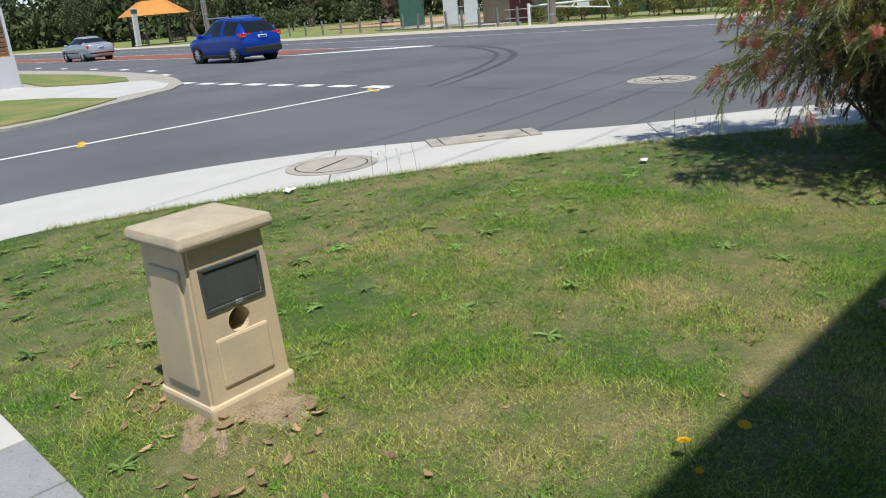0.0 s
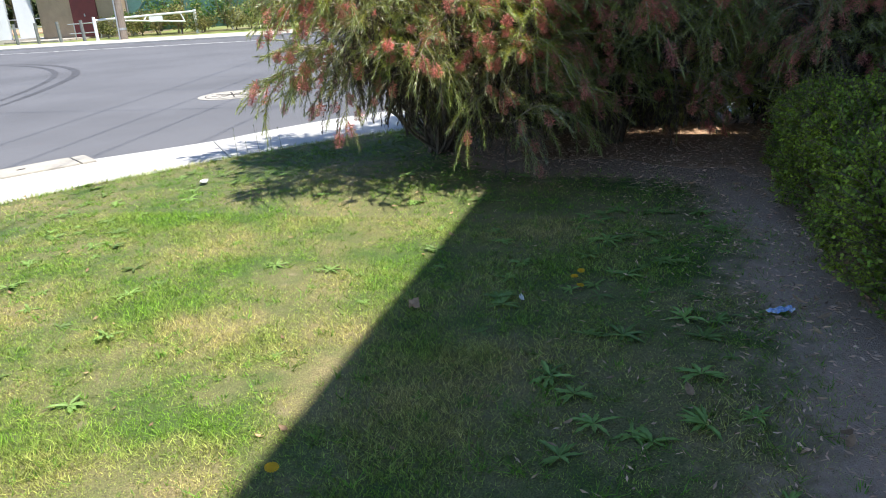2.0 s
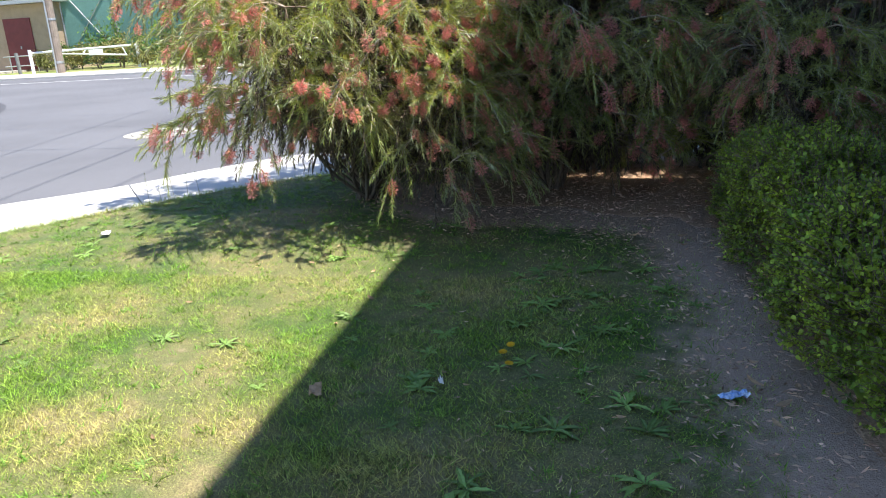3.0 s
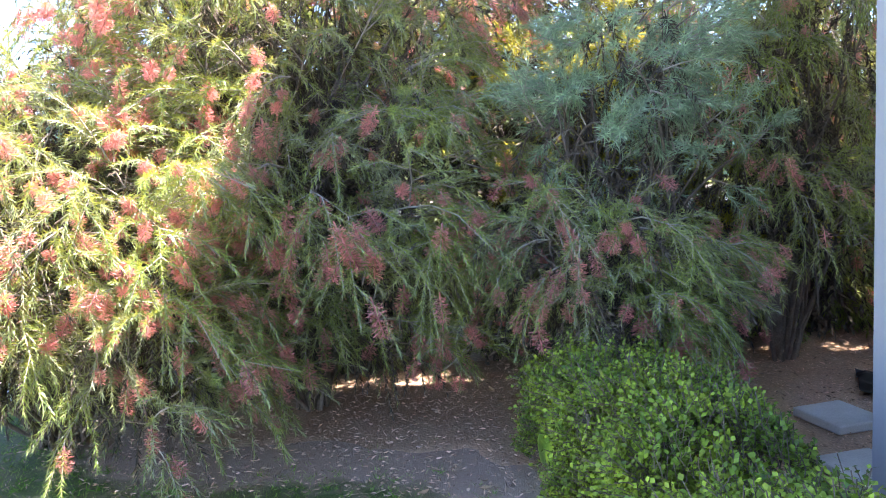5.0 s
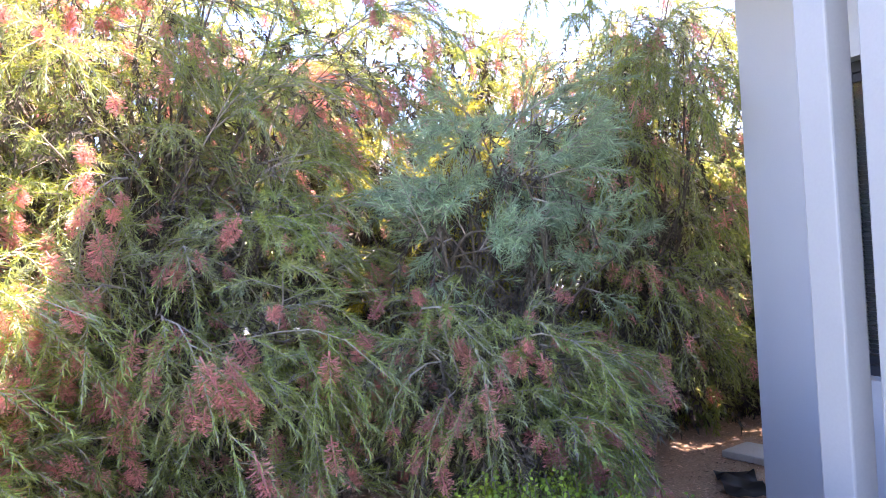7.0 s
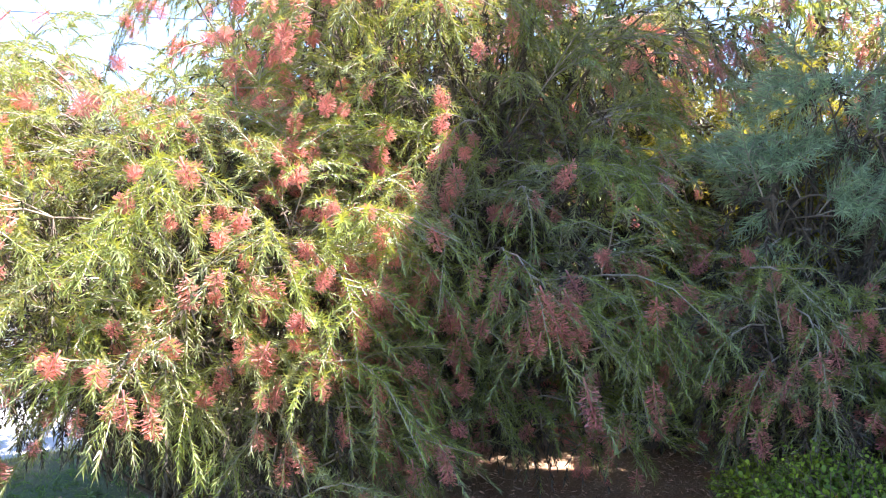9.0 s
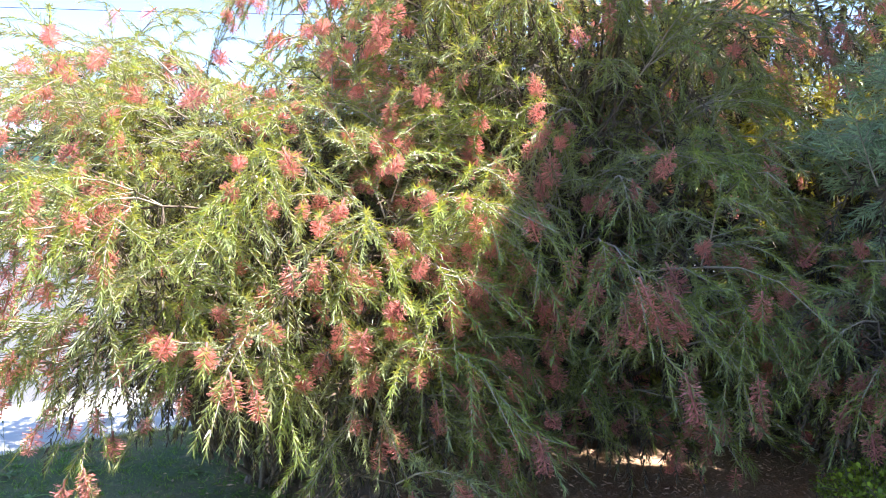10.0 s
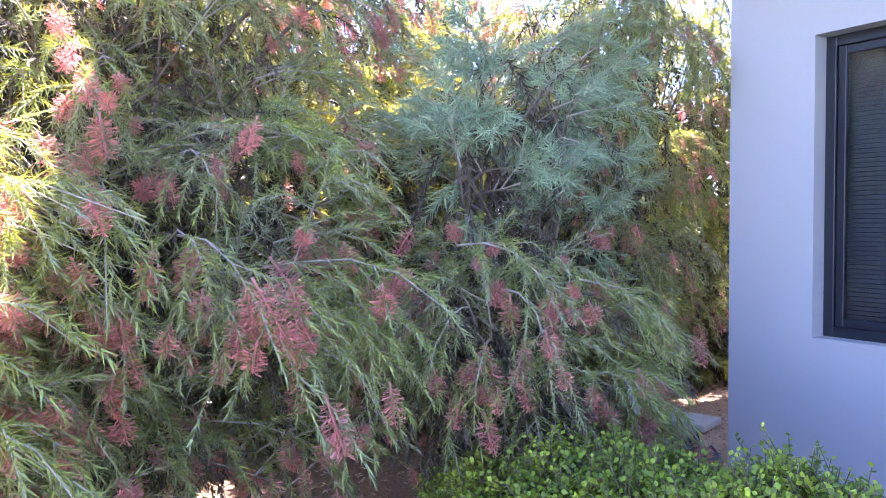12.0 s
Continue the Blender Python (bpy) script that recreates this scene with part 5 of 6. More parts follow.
one_box("lantern", (-1.0, -1.0, 4.4), (1.0, 1.0, 4.8), DARK_TIMBER, gaz)
for i in range(n):
    a = (i + 0.5) * 2 * math.pi / n
    bm = bmesh.new()
    rod(bm, (2.9 * math.cos(a), 2.9 * math.sin(a), -0.1), (2.9 * math.cos(a), 2.9 * math.sin(a), 3.1), 0.1)
    part("post", bm, DARK_TIMBER, gaz)
    if i in (1, 2, 3, 5, 6, 7):
        b2 = (i + 1.5) * 2 * math.pi / n
        bm = bmesh.new()
        p, q = Vector((2.9 * math.cos(a), 2.9 * math.sin(a), 0)), Vector((2.9 * math.cos(b2), 2.9 * math.sin(b2), 0))
        for z in (0.15, 1.05):
            rod(bm, p + Vector((0, 0, z)), q + Vector((0, 0, z)), 0.04)
        for k in range(1, 10):
            c = p.lerp(q, k / 10)
            rod(bm, c + Vector((0, 0, 0.15)), c + Vector((0, 0, 1.05)), 0.03, sides=5)
        part("railing", bm, DARK_TIMBER, gaz)
totem = group_at("bus_stop_sign", pose(34.2, 77.0, 0, 3, 0, 30), label="tall pale blue-white bus stop totem", category="sign")
one_box("panel", (-0.35, -0.1, 0), (0.35, 0.1, 3.6), WHITE_BOX, totem, bevel=0.03)
one_box("band", (-0.36, -0.11, 3.1), (0.36, 0.11, 3.5), GREEN_BOX, totem)
for x, y, w, h, yaw in ((62, 170, 14, 4, 10), (95, 165, 16, 4.5, -15)):
    house = group_at("far_house", pose(x, y, 0, 0, 0, yaw), label="distant single-storey house behind the park", category="house")
    one_box("wall", (-w / 2, -4, -0.1), (w / 2, 4, h * 0.6), BRICK_TAN, house)
    bm = bmesh.new()
    vs = box(bm, (-w / 2 - .5, -4.5, h * 0.6 + 0.01), (w / 2 + .5, 4.5, h))
    for v in vs:
        if v.co.z > h * 0.8:
            v.co.y *= 0.1
            v.co.x *= 0.7
    part("roof", bm, BRICK_TAN, house)
    for k in (-1, 1):
        one_box("window", (k * w / 4 - 0.8, -4.05, 0.9), (k * w / 4 + 0.8, -4.005, 2.0), DARK_FRAME, house)


# ---- cars ----
def car(name, m, stations, paint, label, wheel_r, axles, half_track, belt, greenhouse, lamps, roof_rack, trim):
    """Body lofted through cross-sections along its length (x forward), with panes, lamps and wheels."""
    root = group_at(name, m, label=label, category="car")
    bm = bmesh.new()
    rings = []
    for x, zb, zs, zt, wb, ws, wt in stations:
        half = [(0, zb), (wb * 0.9, zb), (wb, zb + 0.10), (ws, (zb + zs) * 0.52), (ws * 0.995, zs), (wt, zt - 0.07 if zt - zs > 0.2 else zt - 0.02), (wt * 0.82, zt), (0, zt + 0.015)]
        ring = [(y, z) for y, z in half] + [(-y, z) for y, z in half[-2:0:-1]]
        rings.append([bm.verts.new((x, y, z)) for y, z in ring])
    k = len(rings[0])
    for a, b in zip(rings[:-1], rings[1:]):
        for i in range(k):
            bm.faces.new((a[i], a[(i + 1) % k], b[(i + 1) % k], b[i]))
    bm.faces.new(rings[0][::-1])
    bm.faces.new(rings[-1])
    bmesh.ops.recalc_face_normals(bm, faces=bm.faces)
    bmesh.ops.subdivide_edges(bm, edges=bm.edges[:], cuts=3, use_grid_fill=True, smooth=0.5)
    bm.normal_update()
    # the faces of each pane leave the body and become glass parts
    z_lo, z_hi, panes, x_rear, x_front = greenhouse
    sets = {}
    for f in bm.faces:
        c, nn = f.calc_center_median(), f.normal
        if not z_lo < c.z < z_hi:
            continue
        if abs(nn.y) > 0.55:
            for k, (p0, p1) in enumerate(panes):
                if p0 < c.x < p1:
                    sets.setdefault(("side_window", k, c.y > 0), []).append(f)
        elif c.x < x_rear and nn.x < -0.25 and abs(c.y) < 0.62:
            sets.setdefault(("rear_window", 0, True), []).append(f)
        elif c.x > x_front and nn.x > 0.2 and abs(c.y) < 0.62:
            sets.setdefault(("windscreen", 0, True), []).append(f)
    for (pname, _, _), fs in sets.items():
        g = bmesh.new()
        seen = {}
        for f in fs:
            g.faces.new([seen.setdefault(v, g.verts.new(v.co)) if v not in seen else seen[v] for v in f.verts])
        bmesh.ops.delete(g, geom=[v for v in g.verts if not v.link_faces], context="VERTS")
        part(pname, g, CAR_GLASS, root, "dark tinted glass", smooth=True)
    bmesh.ops.delete(bm, geom=[f for fs in sets.values() for f in fs], context="FACES")
    part("body", bm, paint, root, smooth=True)
    for lname, lo, hi, mt in lamps:
        one_box(lname, lo, hi, mt, root, bevel=0.02)
    for lo, hi in trim:
        one_box("bumper_trim", lo, hi, TYRE, root, bevel=0.03)
    for ax in axles:
        for s in (-1, 1):
            # black disc stands in for the shaded opening of the uncut wheel arch
            bm = bmesh.new()
            rod(bm, (ax, s * (half_track - 0.12), wheel_r + 0.03), (ax, s * (half_track + 0.118), wheel_r + 0.03), wheel_r + 0.06, sides=28)
            part("arch_shade", bm, TYRE, root)
            w = group_at("wheel")
            w.parent = root
            bm = bmesh.new()
            rod(bm, (ax, s * (half_track - 0.1), wheel_r), (ax, s * (half_track + 0.125), wheel_r), wheel_r, sides=28)
            bmesh.ops.bevel(bm, geom=[e for e in bm.edges if len(e.link_faces) == 2 and any(len(f.verts) > 4 for f in e.link_faces)], offset=0.03, segments=2, affect="EDGES")
            part("tyre", bm, TYRE, w)
            bm = bmesh.new()
            for q in range(10):
                a = q * math.pi / 5
                box(bm, (0.05, -0.006, -0.022), (wheel_r * 0.66, 0.012, 0.022), 0.004, m=Matrix.Translation((ax, s * (half_track + 0.13), wheel_r)) @ Matrix.Rotation(a, 4, "Y"))
            rod(bm, (ax, s * (half_track + 0.12), wheel_r), (ax, s * (half_track + 0.145), wheel_r), 0.07, sides=12)
            part("rim", bm, ALLOY, w, "bright alloy spokes")
    if roof_rack:
        for s in (-1, 1):
            bm = bmesh.new()
            rod(bm, (-0.9, s * 0.55, roof_rack + 0.06), (0.7, s * 0.55, roof_rack + 0.07), 0.025)
            part("roof_rail", bm, ALLOY, root)
    for s in (-1, 1):
        one_box("mirror", (belt[0] - 0.08, s * belt[1] - 0.1, belt[2]), (belt[0] + 0.08, s * belt[1] + 0.1, belt[2] + 0.14), paint, root, bevel=0.03)
    return root


CAR_BLUE = mat("blue_car_paint", (0.008, 0.06, 0.40), 0.22, 0.4, vary=0.04, scale=2, fine=300, bump=0.0)
CAR_SILVER = mat("silver_car_paint", (0.52, 0.55, 0.58), 0.3, 0.5, vary=0.03, scale=2, fine=300, bump=0.0)
CAR_GLASS = mat("car_glass", (0.012, 0.014, 0.017), 0.06, vary=0.05, bump=0.0)
TYRE = mat("tyre_rubber", (0.018, 0.018, 0.019), 0.8, vary=0.15, scale=20, bump=0.1)
ALLOY = mat("alloy", (0.55, 0.56, 0.58), 0.3, 0.8, vary=0.05, bump=0)
LAMP_RED = mat("lamp_red", (0.55, 0.02, 0.015), 0.2, vary=0.1, scale=20, bump=0)
LAMP_AMBER = mat("lamp_orange", (0.75, 0.16, 0.03), 0.2, vary=0.1, scale=20, bump=0)
PLATE = mat("plate", (0.70, 0.72, 0.76), 0.5, vary=0.05, bump=0)
PLATE_BAR = mat("plate_bar", (0.05, 0.08, 0.25), 0.5, vary=0.05, bump=0)

suv = [(-2.12, 0.42, 0.78, 0.98, 0.70, 0.76, 0.70), (-2.0, 0.28, 0.95, 1.12, 0.80, 0.86, 0.74), (-1.72, 0.24, 1.0, 1.42, 0.84, 0.89, 0.66), (-1.4, 0.22, 1.02, 1.57, 0.85, 0.89, 0.62), (-0.6, 0.2, 1.0, 1.63, 0.85, 0.89, 0.63), (0.2, 0.2, 0.98, 1.60, 0.85, 0.89, 0.62), (0.75, 0.2, 0.97, 1.32, 0.85, 0.885, 0.66), (1.1, 0.22, 0.96, 1.06, 0.84, 0.88, 0.74), (1.6, 0.24, 0.90, 0.98, 0.82, 0.86, 0.70), (2.0, 0.28, 0.78, 0.86, 0.74, 0.78, 0.62), (2.18, 0.36, 0.62, 0.68, 0.60, 0.62, 0.5)]
car("blue_suv", pose(16.6, 28.6, ROAD_Z, 0, 0, 91) @ Matrix.Scale(1.02, 4), suv, CAR_BLUE, "metallic blue compact SUV with roof rails on the road", 0.34, (-1.33, 1.34), 0.76, (0.85, 0.95, 0.98),
    (1.06, 1.50, ((-1.62, -0.78), (-0.70, 0.02), (0.10, 0.85)), -1.3, 0.3),
    [("tail_lamp", (-2.10, 0.44, 0.90), (-1.80, 0.88, 1.06), LAMP_RED), ("tail_lamp", (-2.10, -0.88, 0.90), (-1.80, -0.44, 1.06), LAMP_RED), ("turn_lamp", (-2.115, 0.60, 0.92), (-2.07, 0.84, 0.98), LAMP_AMBER), ("turn_lamp", (-2.115, -0.84, 0.92), (-2.07, -0.60, 0.98), LAMP_AMBER),
     ("number_plate", (-2.155, -0.19, 0.86), (-2.10, 0.19, 0.97), PLATE), ("plate_bar", (-2.16, -0.14, 0.885), (-2.15, 0.14, 0.94), PLATE_BAR), ("badge", (-2.10, -0.05, 1.0), (-2.04, 0.05, 1.06), ALLOY)],
    1.62, [((-2.16, -0.80, 0.34), (-1.7, 0.80, 0.56)), ((-0.95, -0.905, 0.2), (0.95, 0.905, 0.32))])
sedan = [(-2.25, 0.45, 0.72, 0.9, 0.66, 0.70, 0.62), (-2.15, 0.3, 0.82, 0.98, 0.76, 0.82, 0.70), (-1.7, 0.24, 0.90, 1.03, 0.82, 0.85, 0.70), (-1.45, 0.22, 0.92, 1.10, 0.83, 0.86, 0.64), (-0.95, 0.2, 0.92, 1.38, 0.83, 0.86, 0.56), (-0.3, 0.2, 0.91, 1.43, 0.83, 0.86, 0.58), (0.3, 0.2, 0.9, 1.38, 0.83, 0.86, 0.57), (0.95, 0.2, 0.88, 1.0, 0.83, 0.85, 0.66), (1.5, 0.22, 0.82, 0.92, 0.80, 0.83, 0.66), (2.0, 0.26, 0.72, 0.82, 0.72, 0.76, 0.6), (2.2, 0.34, 0.6, 0.66, 0.58, 0.6, 0.48)]
car("silver_sedan", pose(19.1, 50.6, ROAD_Z, 0, 0, 91), sedan, CAR_SILVER, "silver four-door sedan driving on the road", 0.31, (-1.3, 1.32), 0.73, (0.75, 0.92, 0.92),
    (0.98, 1.34, ((-1.3, -0.5), (-0.42, 0.75)), -0.8, 0.2),
    [("tail_lamp", (-2.22, 0.5, 0.74), (-2.0, 0.83, 0.9), LAMP_RED), ("tail_lamp", (-2.22, -0.83, 0.74), (-2.0, -0.5, 0.9), LAMP_RED), ("number_plate", (-2.27, -0.19, 0.72), (-2.22, 0.19, 0.83), PLATE), ("plate_bar", (-2.275, -0.14, 0.745), (-2.265, 0.14, 0.80), PLATE_BAR)],
    0, [((-2.28, -0.74, 0.42), (-2.0, 0.74, 0.50)), ((-0.9, -0.875, 0.5), (0.9, 0.875, 0.58))])


# ---- mulch bed under the shrubs ----
bed_inner = [(-4, -1.0), (3.0, -1.0), (4.9, -0.95), (5.7, -0.95), (6.4, -0.5), (6.5, 0.4), (6.6, 0.9), (6.9, 1.2), (7.3, 1.2), (7.9, 0.7), (8.2, 0), (8.4, -3), (8.4, -12), (-4, -12)]
inner_line = smooth_line(bed_inner, 1)
mulch = ground_slab("mulch_bed", inner_line, MULCH, 0.3, lambda x, y: lawn_height(x, y) - 0.010, -0.06)
co = np.zeros(len(mulch.data.vertices) * 3, np.float32)
mulch.data.vertices.foreach_get("co", co)
co = co.reshape(-1, 3)
share = np.zeros(len(co))
for dx, dy in np.random.default_rng(3).normal(0, 0.14, (24, 2)):
    share += inside(inner_line, co[:, 0] + dx, co[:, 1] + dy) / 24
co[:, 2] += np.where(co[:, 2] > -0.05, 0.020 * np.clip((share - 0.6) / 0.35, 0, 1), 0)
mulch.data.vertices.foreach_set("co", co.ravel())
mulch.data.update()
tagged(mulch, "leaf litter and bark mulch under the shrubs", "mulch", kind="structure")


def scatter(n, rng, x, y, keep):
    px, py = rng.uniform(*x, n), rng.uniform(*y, n)
    ok = keep(px, py)
    return px[ok], py[ok]


def tops(px, py, lift=0.0):
    return np.array([lawn_height(a, b) for a, b in zip(px, py)]) + lift


rng = np.random.default_rng(31)
px, py = scatter(46000, rng, (2.2, 8.7), (-5.5, 1.9), lambda a, b: inside(bed, a + rng.normal(0, 0.18, len(a)), b + rng.normal(0, 0.18, len(b))))
c = np.stack([px, py, tops(px, py, 0.02)], 1)
d = unit(np.stack([rng.normal(size=len(px)), rng.normal(size=len(px)), rng.normal(0, 0.25, len(px))], 1))
v, f = leaf_arrays(c, d, rng.uniform(0.012, 0.045, len(px)), rng.uniform(0.003, 0.012, len(px)), rng, 0.1)
v[:, 2] = np.maximum(v[:, 2], np.repeat(c[:, 2], 4) - 0.004)
px, py = scatter(34000, rng, (0.5, 8.7), (-1.2, 2.4), lambda a, b: inside(bed, a + rng.normal(0, 0.5, len(a)), b + rng.normal(0, 0.5, len(b))) & ~inside(bed, a, b) & inside(lawn_outline, a, b))
c = np.stack([px, py, tops(px, py, 0.012)], 1)
d = unit(np.stack([rng.normal(size=len(px)), rng.normal(size=len(px)), rng.normal(0, 0.2, len(px))], 1))
v2, f2 = leaf_arrays(c, d, rng.uniform(0.012, 0.05, len(px)), rng.uniform(0.003, 0.010, len(px)), rng, 0.1)
v, f = joined([(v, f), (v2, f2)])
tagged(np_mesh("leaf_litter", v, f, CHIP), "dry reddish-brown leaf litter and bark chips", "leaf litter", kind="stuff")

# ---- grass blades ----
rng = np.random.default_rng(32)


def on_lawn(a, b):
    worn = ((a - 1.2) / 0.36) ** 2 + ((b - 2.5) / 0.34) ** 2 + rng.normal(0, 0.4, len(a)) < 0.35
    return ~worn & inside(lawn_outline, a, b) & ~inside(bed, a + rng.normal(0, 0.24, len(a)), b + rng.normal(0, 0.24, len(b)))


dist_pick = []
for n, xr, yr in ((210000, (0.4, 5.0), (-0.95, 4.0)), (125000, (-0.5, 8.6), (-0.95, 6.8)), (50000, (0.8, 3.2), (0.4, 3.0))):
    dist_pick.append(np.stack(scatter(n, rng, xr, yr, on_lawn), 1))
pts = np.concatenate(dist_pick)
px, py = pts[:, 0], pts[:, 1]
tuft = np.array([noise.noise((a * 2.3, b * 2.3, 7.7)) for a, b in pts])
h = rng.uniform(0.010, 0.028, len(px)) * (1 + 1.1 * np.clip(tuft, -0.6, 1))
base = np.stack([px, py, tops(px, py, -0.004)], 1)
lean = rng.normal(0, 0.85, (len(px), 2))
tip = base + np.stack([lean[:, 0] * h, lean[:, 1] * h, h], 1)
ang = rng.uniform(0, np.pi, len(px))
side = np.stack([np.cos(ang), np.sin(ang), np.zeros(len(px))], 1) * rng.uniform(0.0011, 0.0028, len(px))[:, None]
v = np.stack([base - side, base + side, tip], 1).reshape(-1, 3)
tagged(np_mesh("grass", v, np.arange(len(v)).reshape(-1, 3), BLADE), "short mown lawn grass, green and straw", "grass", kind="stuff")
# coarser tufts that stand out of the sward
tx, ty = scatter(9500, rng, (0.4, 8.4), (-0.8, 6.5), on_lawn)
own = np.repeat(np.arange(len(tx)), 11)
size = rng.uniform(0.5, 1.25, len(tx))[own]
foot = np.stack([tx, ty, tops(tx, ty, -0.004)], 1)[own] + np.concatenate([rng.normal(0, 0.012, (len(own), 2)), np.zeros((len(own), 1))], 1)
h = rng.uniform(0.018, 0.045, len(own)) * size
lean = rng.normal(0, 0.9, (len(own), 2))
tip = foot + np.stack([lean[:, 0] * h, lean[:, 1] * h, h * 0.8], 1)
ang = rng.uniform(0, np.pi, len(own))
side = np.stack([np.cos(ang), np.sin(ang), np.zeros(len(own))], 1) * (rng.uniform(0.0018, 0.0034, len(own)) * size)[:, None]
v = np.stack([foot - side, foot + side, tip], 1).reshape(-1, 3)
TUFT = mat("tuft_blade", (0.15, 0.33, 0.03), 0.6, vary=0.3, scale=2.0, fine=42, bump=0, other=(0.20, 0.30, 0.05), island=0.5, through_light=0.3)
tagged(np_mesh("grass_tufts", v, np.arange(len(v)).reshape(-1, 3), TUFT), "coarse dark green tufts in the lawn", "grass", kind="stuff")
# a ragged fringe of longer grass along the path
edge = resample([p for p in LAWN_EDGE if p[0] > 0 and p[1] > -1], 9000)
edge = edge + rng.normal(0, 0.035, edge.shape)
h = rng.uniform(0.02, 0.07, len(edge))
base = np.stack([edge[:, 0], edge[:, 1], np.full(len(edge), 0.0)], 1)
lean = rng.normal(0, 0.6, (len(edge), 2))
tip = base + np.stack([lean[:, 0] * h, lean[:, 1] * h, h], 1)
ang = rng.uniform(0, np.pi, len(edge))
side = np.stack([np.cos(ang), np.sin(ang), np.zeros(len(edge))], 1) * 0.003
v = np.stack([base - side, base + side, tip], 1).reshape(-1, 3)
tagged(np_mesh("grass_fringe", v, np.arange(len(v)).reshape(-1, 3), BLADE), "ragged longer grass along the footpath", "grass", kind="stuff")

# ---- flat weeds ----
WEED = mat("weed_leaf", (0.19, 0.31, 0.075), 0.5, vary=0.2, scale=8, fine=60, bump=0.1, obj=0.35, island=0.2, through_light=0.2)


def weed_mesh(seed):
    rg = np.random.default_rng(seed)
    bm = bmesh.new()
    heart = bm.verts.new((0, 0, 0.006))
    for k in range(int(rg.integers(7, 12))):
        a, ln = rg.uniform(0, 2 * np.pi), rg.uniform(0.05, 0.11)
        rise = rg.uniform(0.05, 0.25)
        prev = None
        for t in np.linspace(0.17, 1, 6):
            w = 0.009 * math.sin(math.pi * (0.12 + 0.85 * t)) * (1.25 if int(t * 5) % 2 else 0.7)
            r, z = ln * t, 0.006 + ln * rise * math.sin(math.pi * 0.8 * t) * 0.6
            cx, cy = r * math.cos(a), r * math.sin(a)
            nx, ny = -math.sin(a) * w, math.cos(a) * w
            row = [bm.verts.new((cx - nx, cy - ny, z + 0.004)), bm.verts.new((cx, cy, z)), bm.verts.new((cx + nx, cy + ny, z + 0.004))]
            if prev:
                bm.faces.new((prev[0], prev[1], row[1], row[0]))
                bm.faces.new((prev[1], prev[2], row[2], row[1]))
            else:
                bm.faces.new((heart, row[0], row[1]))
                bm.faces.new((heart, row[1], row[2]))
            prev = row
    me = bpy.data.meshes.new("weed")
    bm.to_mesh(me)
    bm.free()
    me.materials.append(WEED)
    return me


weeds = [weed_mesh(s) for s in range(6)]
rw = random.Random(8)


def put(name, me, x, y, label, category, group, scale=1.0, lift=0.0, tilt=8):
    ob = new(name, me)
    ob.matrix_world = pose(x, y, lawn_height(x, y) + lift, rw.uniform(-tilt, tilt), rw.uniform(-tilt, tilt), rw.uniform(0, 360)) @ Matrix.Scale(scale, 4)
    return tagged(ob, label, category, group=group)


count = 0
while count < 260:
    x, y = rw.uniform(0.6, 8.2), rw.uniform(-0.7, 6.4)
    dense = 0.15 + 0.85 * max(0.0, noise.noise((x * 0.8, y * 0.8, 20))) + (0.5 if y > 3.2 else 0) + (0.6 if (3.2 < x < 5.6 and y < 0.2) else 0)
    if rw.random() < dense and bool(on_lawn(np.array([x]), np.array([y]))[0]):
        put("lawn_weed", weeds[rw.randrange(6)], x, y, "flat green broadleaf weed in the lawn", "weed", "lawn weeds", rw.uniform(0.4, 1.0))
        count += 1
for x, y, s in ((2.55, 2.55, 0.8), (4.0, 1.55, 0.9), (4.05, 1.9, 0.8), (4.4, 1.05, 1.0), (3.55, 3.3, 1.2), (3.0, 0.2, 1.1), (3.4, -0.05, 1.1), (3.1, -0.35, 1.2), (3.6, -0.3, 1.1), (2.5, 0.1, 1.0), (2.75, -0.35, 1.0), (4.3, -0.2, 1.0), (4.6, 0.1, 1.0)):
    put("lawn_weed", weeds[int(x * 10) % 6], x, y, "large flat rosette weed in the lawn", "weed", "lawn weeds", s)

for k in range(34):
    x, y = rw.uniform(2.5, 5.2), rw.uniform(-0.55, 0.35)
    if bool(on_lawn(np.array([x]), np.array([y]))[0]):
        put("lawn_weed", weeds[k % 6], x, y, "flat green rosette weed in the shaded lawn", "weed", "lawn weeds", rw.uniform(0.5, 1.15))

# ---- yellow lawn flowers ----
PETAL = mat("yellow_petal", (0.80, 0.50, 0.01), 0.5, vary=0.1, scale=40, bump=0, obj=0.1, through_light=0.2)
STALK = mat("stalk", (0.16, 0.19, 0.06), 0.6, vary=0.2, bump=0)


def dandelion(x, y, h, r=0.022):
    root = group_at("yellow_flower", pose(x, y, lawn_height(x, y), rw.uniform(-12, 12), rw.uniform(-12, 12), rw.uniform(0, 360)), label="yellow daisy-like flower on a thin stalk", category="flower", group="yellow lawn flowers")
    bm = bmesh.new()
    rod(bm, (0, 0, -0.01), (0, 0, h), 0.0014, sides=5)
    part("stalk", bm, STALK, root)
    bm = bmesh.new()
    for ring_r, n, z in ((r, 16, 0.0), (r * 0.68, 12, 0.003), (r * 0.35, 8, 0.006)):
        for k in range(n):
            a = k * 2 * math.pi / n + z * 100
            da = math.pi / n * 0.9
            bm.faces.new([bm.verts.new(p) for p in ((0, 0, h + z), (ring_r * 0.9 * math.cos(a - da), ring_r * 0.9 * math.sin(a - da), h + z + 0.004), (ring_r * math.cos(a), ring_r * math.sin(a), h + z + 0.003), (ring_r * 0.9 * math.cos(a + da), ring_r * 0.9 * math.sin(a + da), h + z + 0.004))])
    part("petals", bm, PETAL, root, "bright yellow petals")


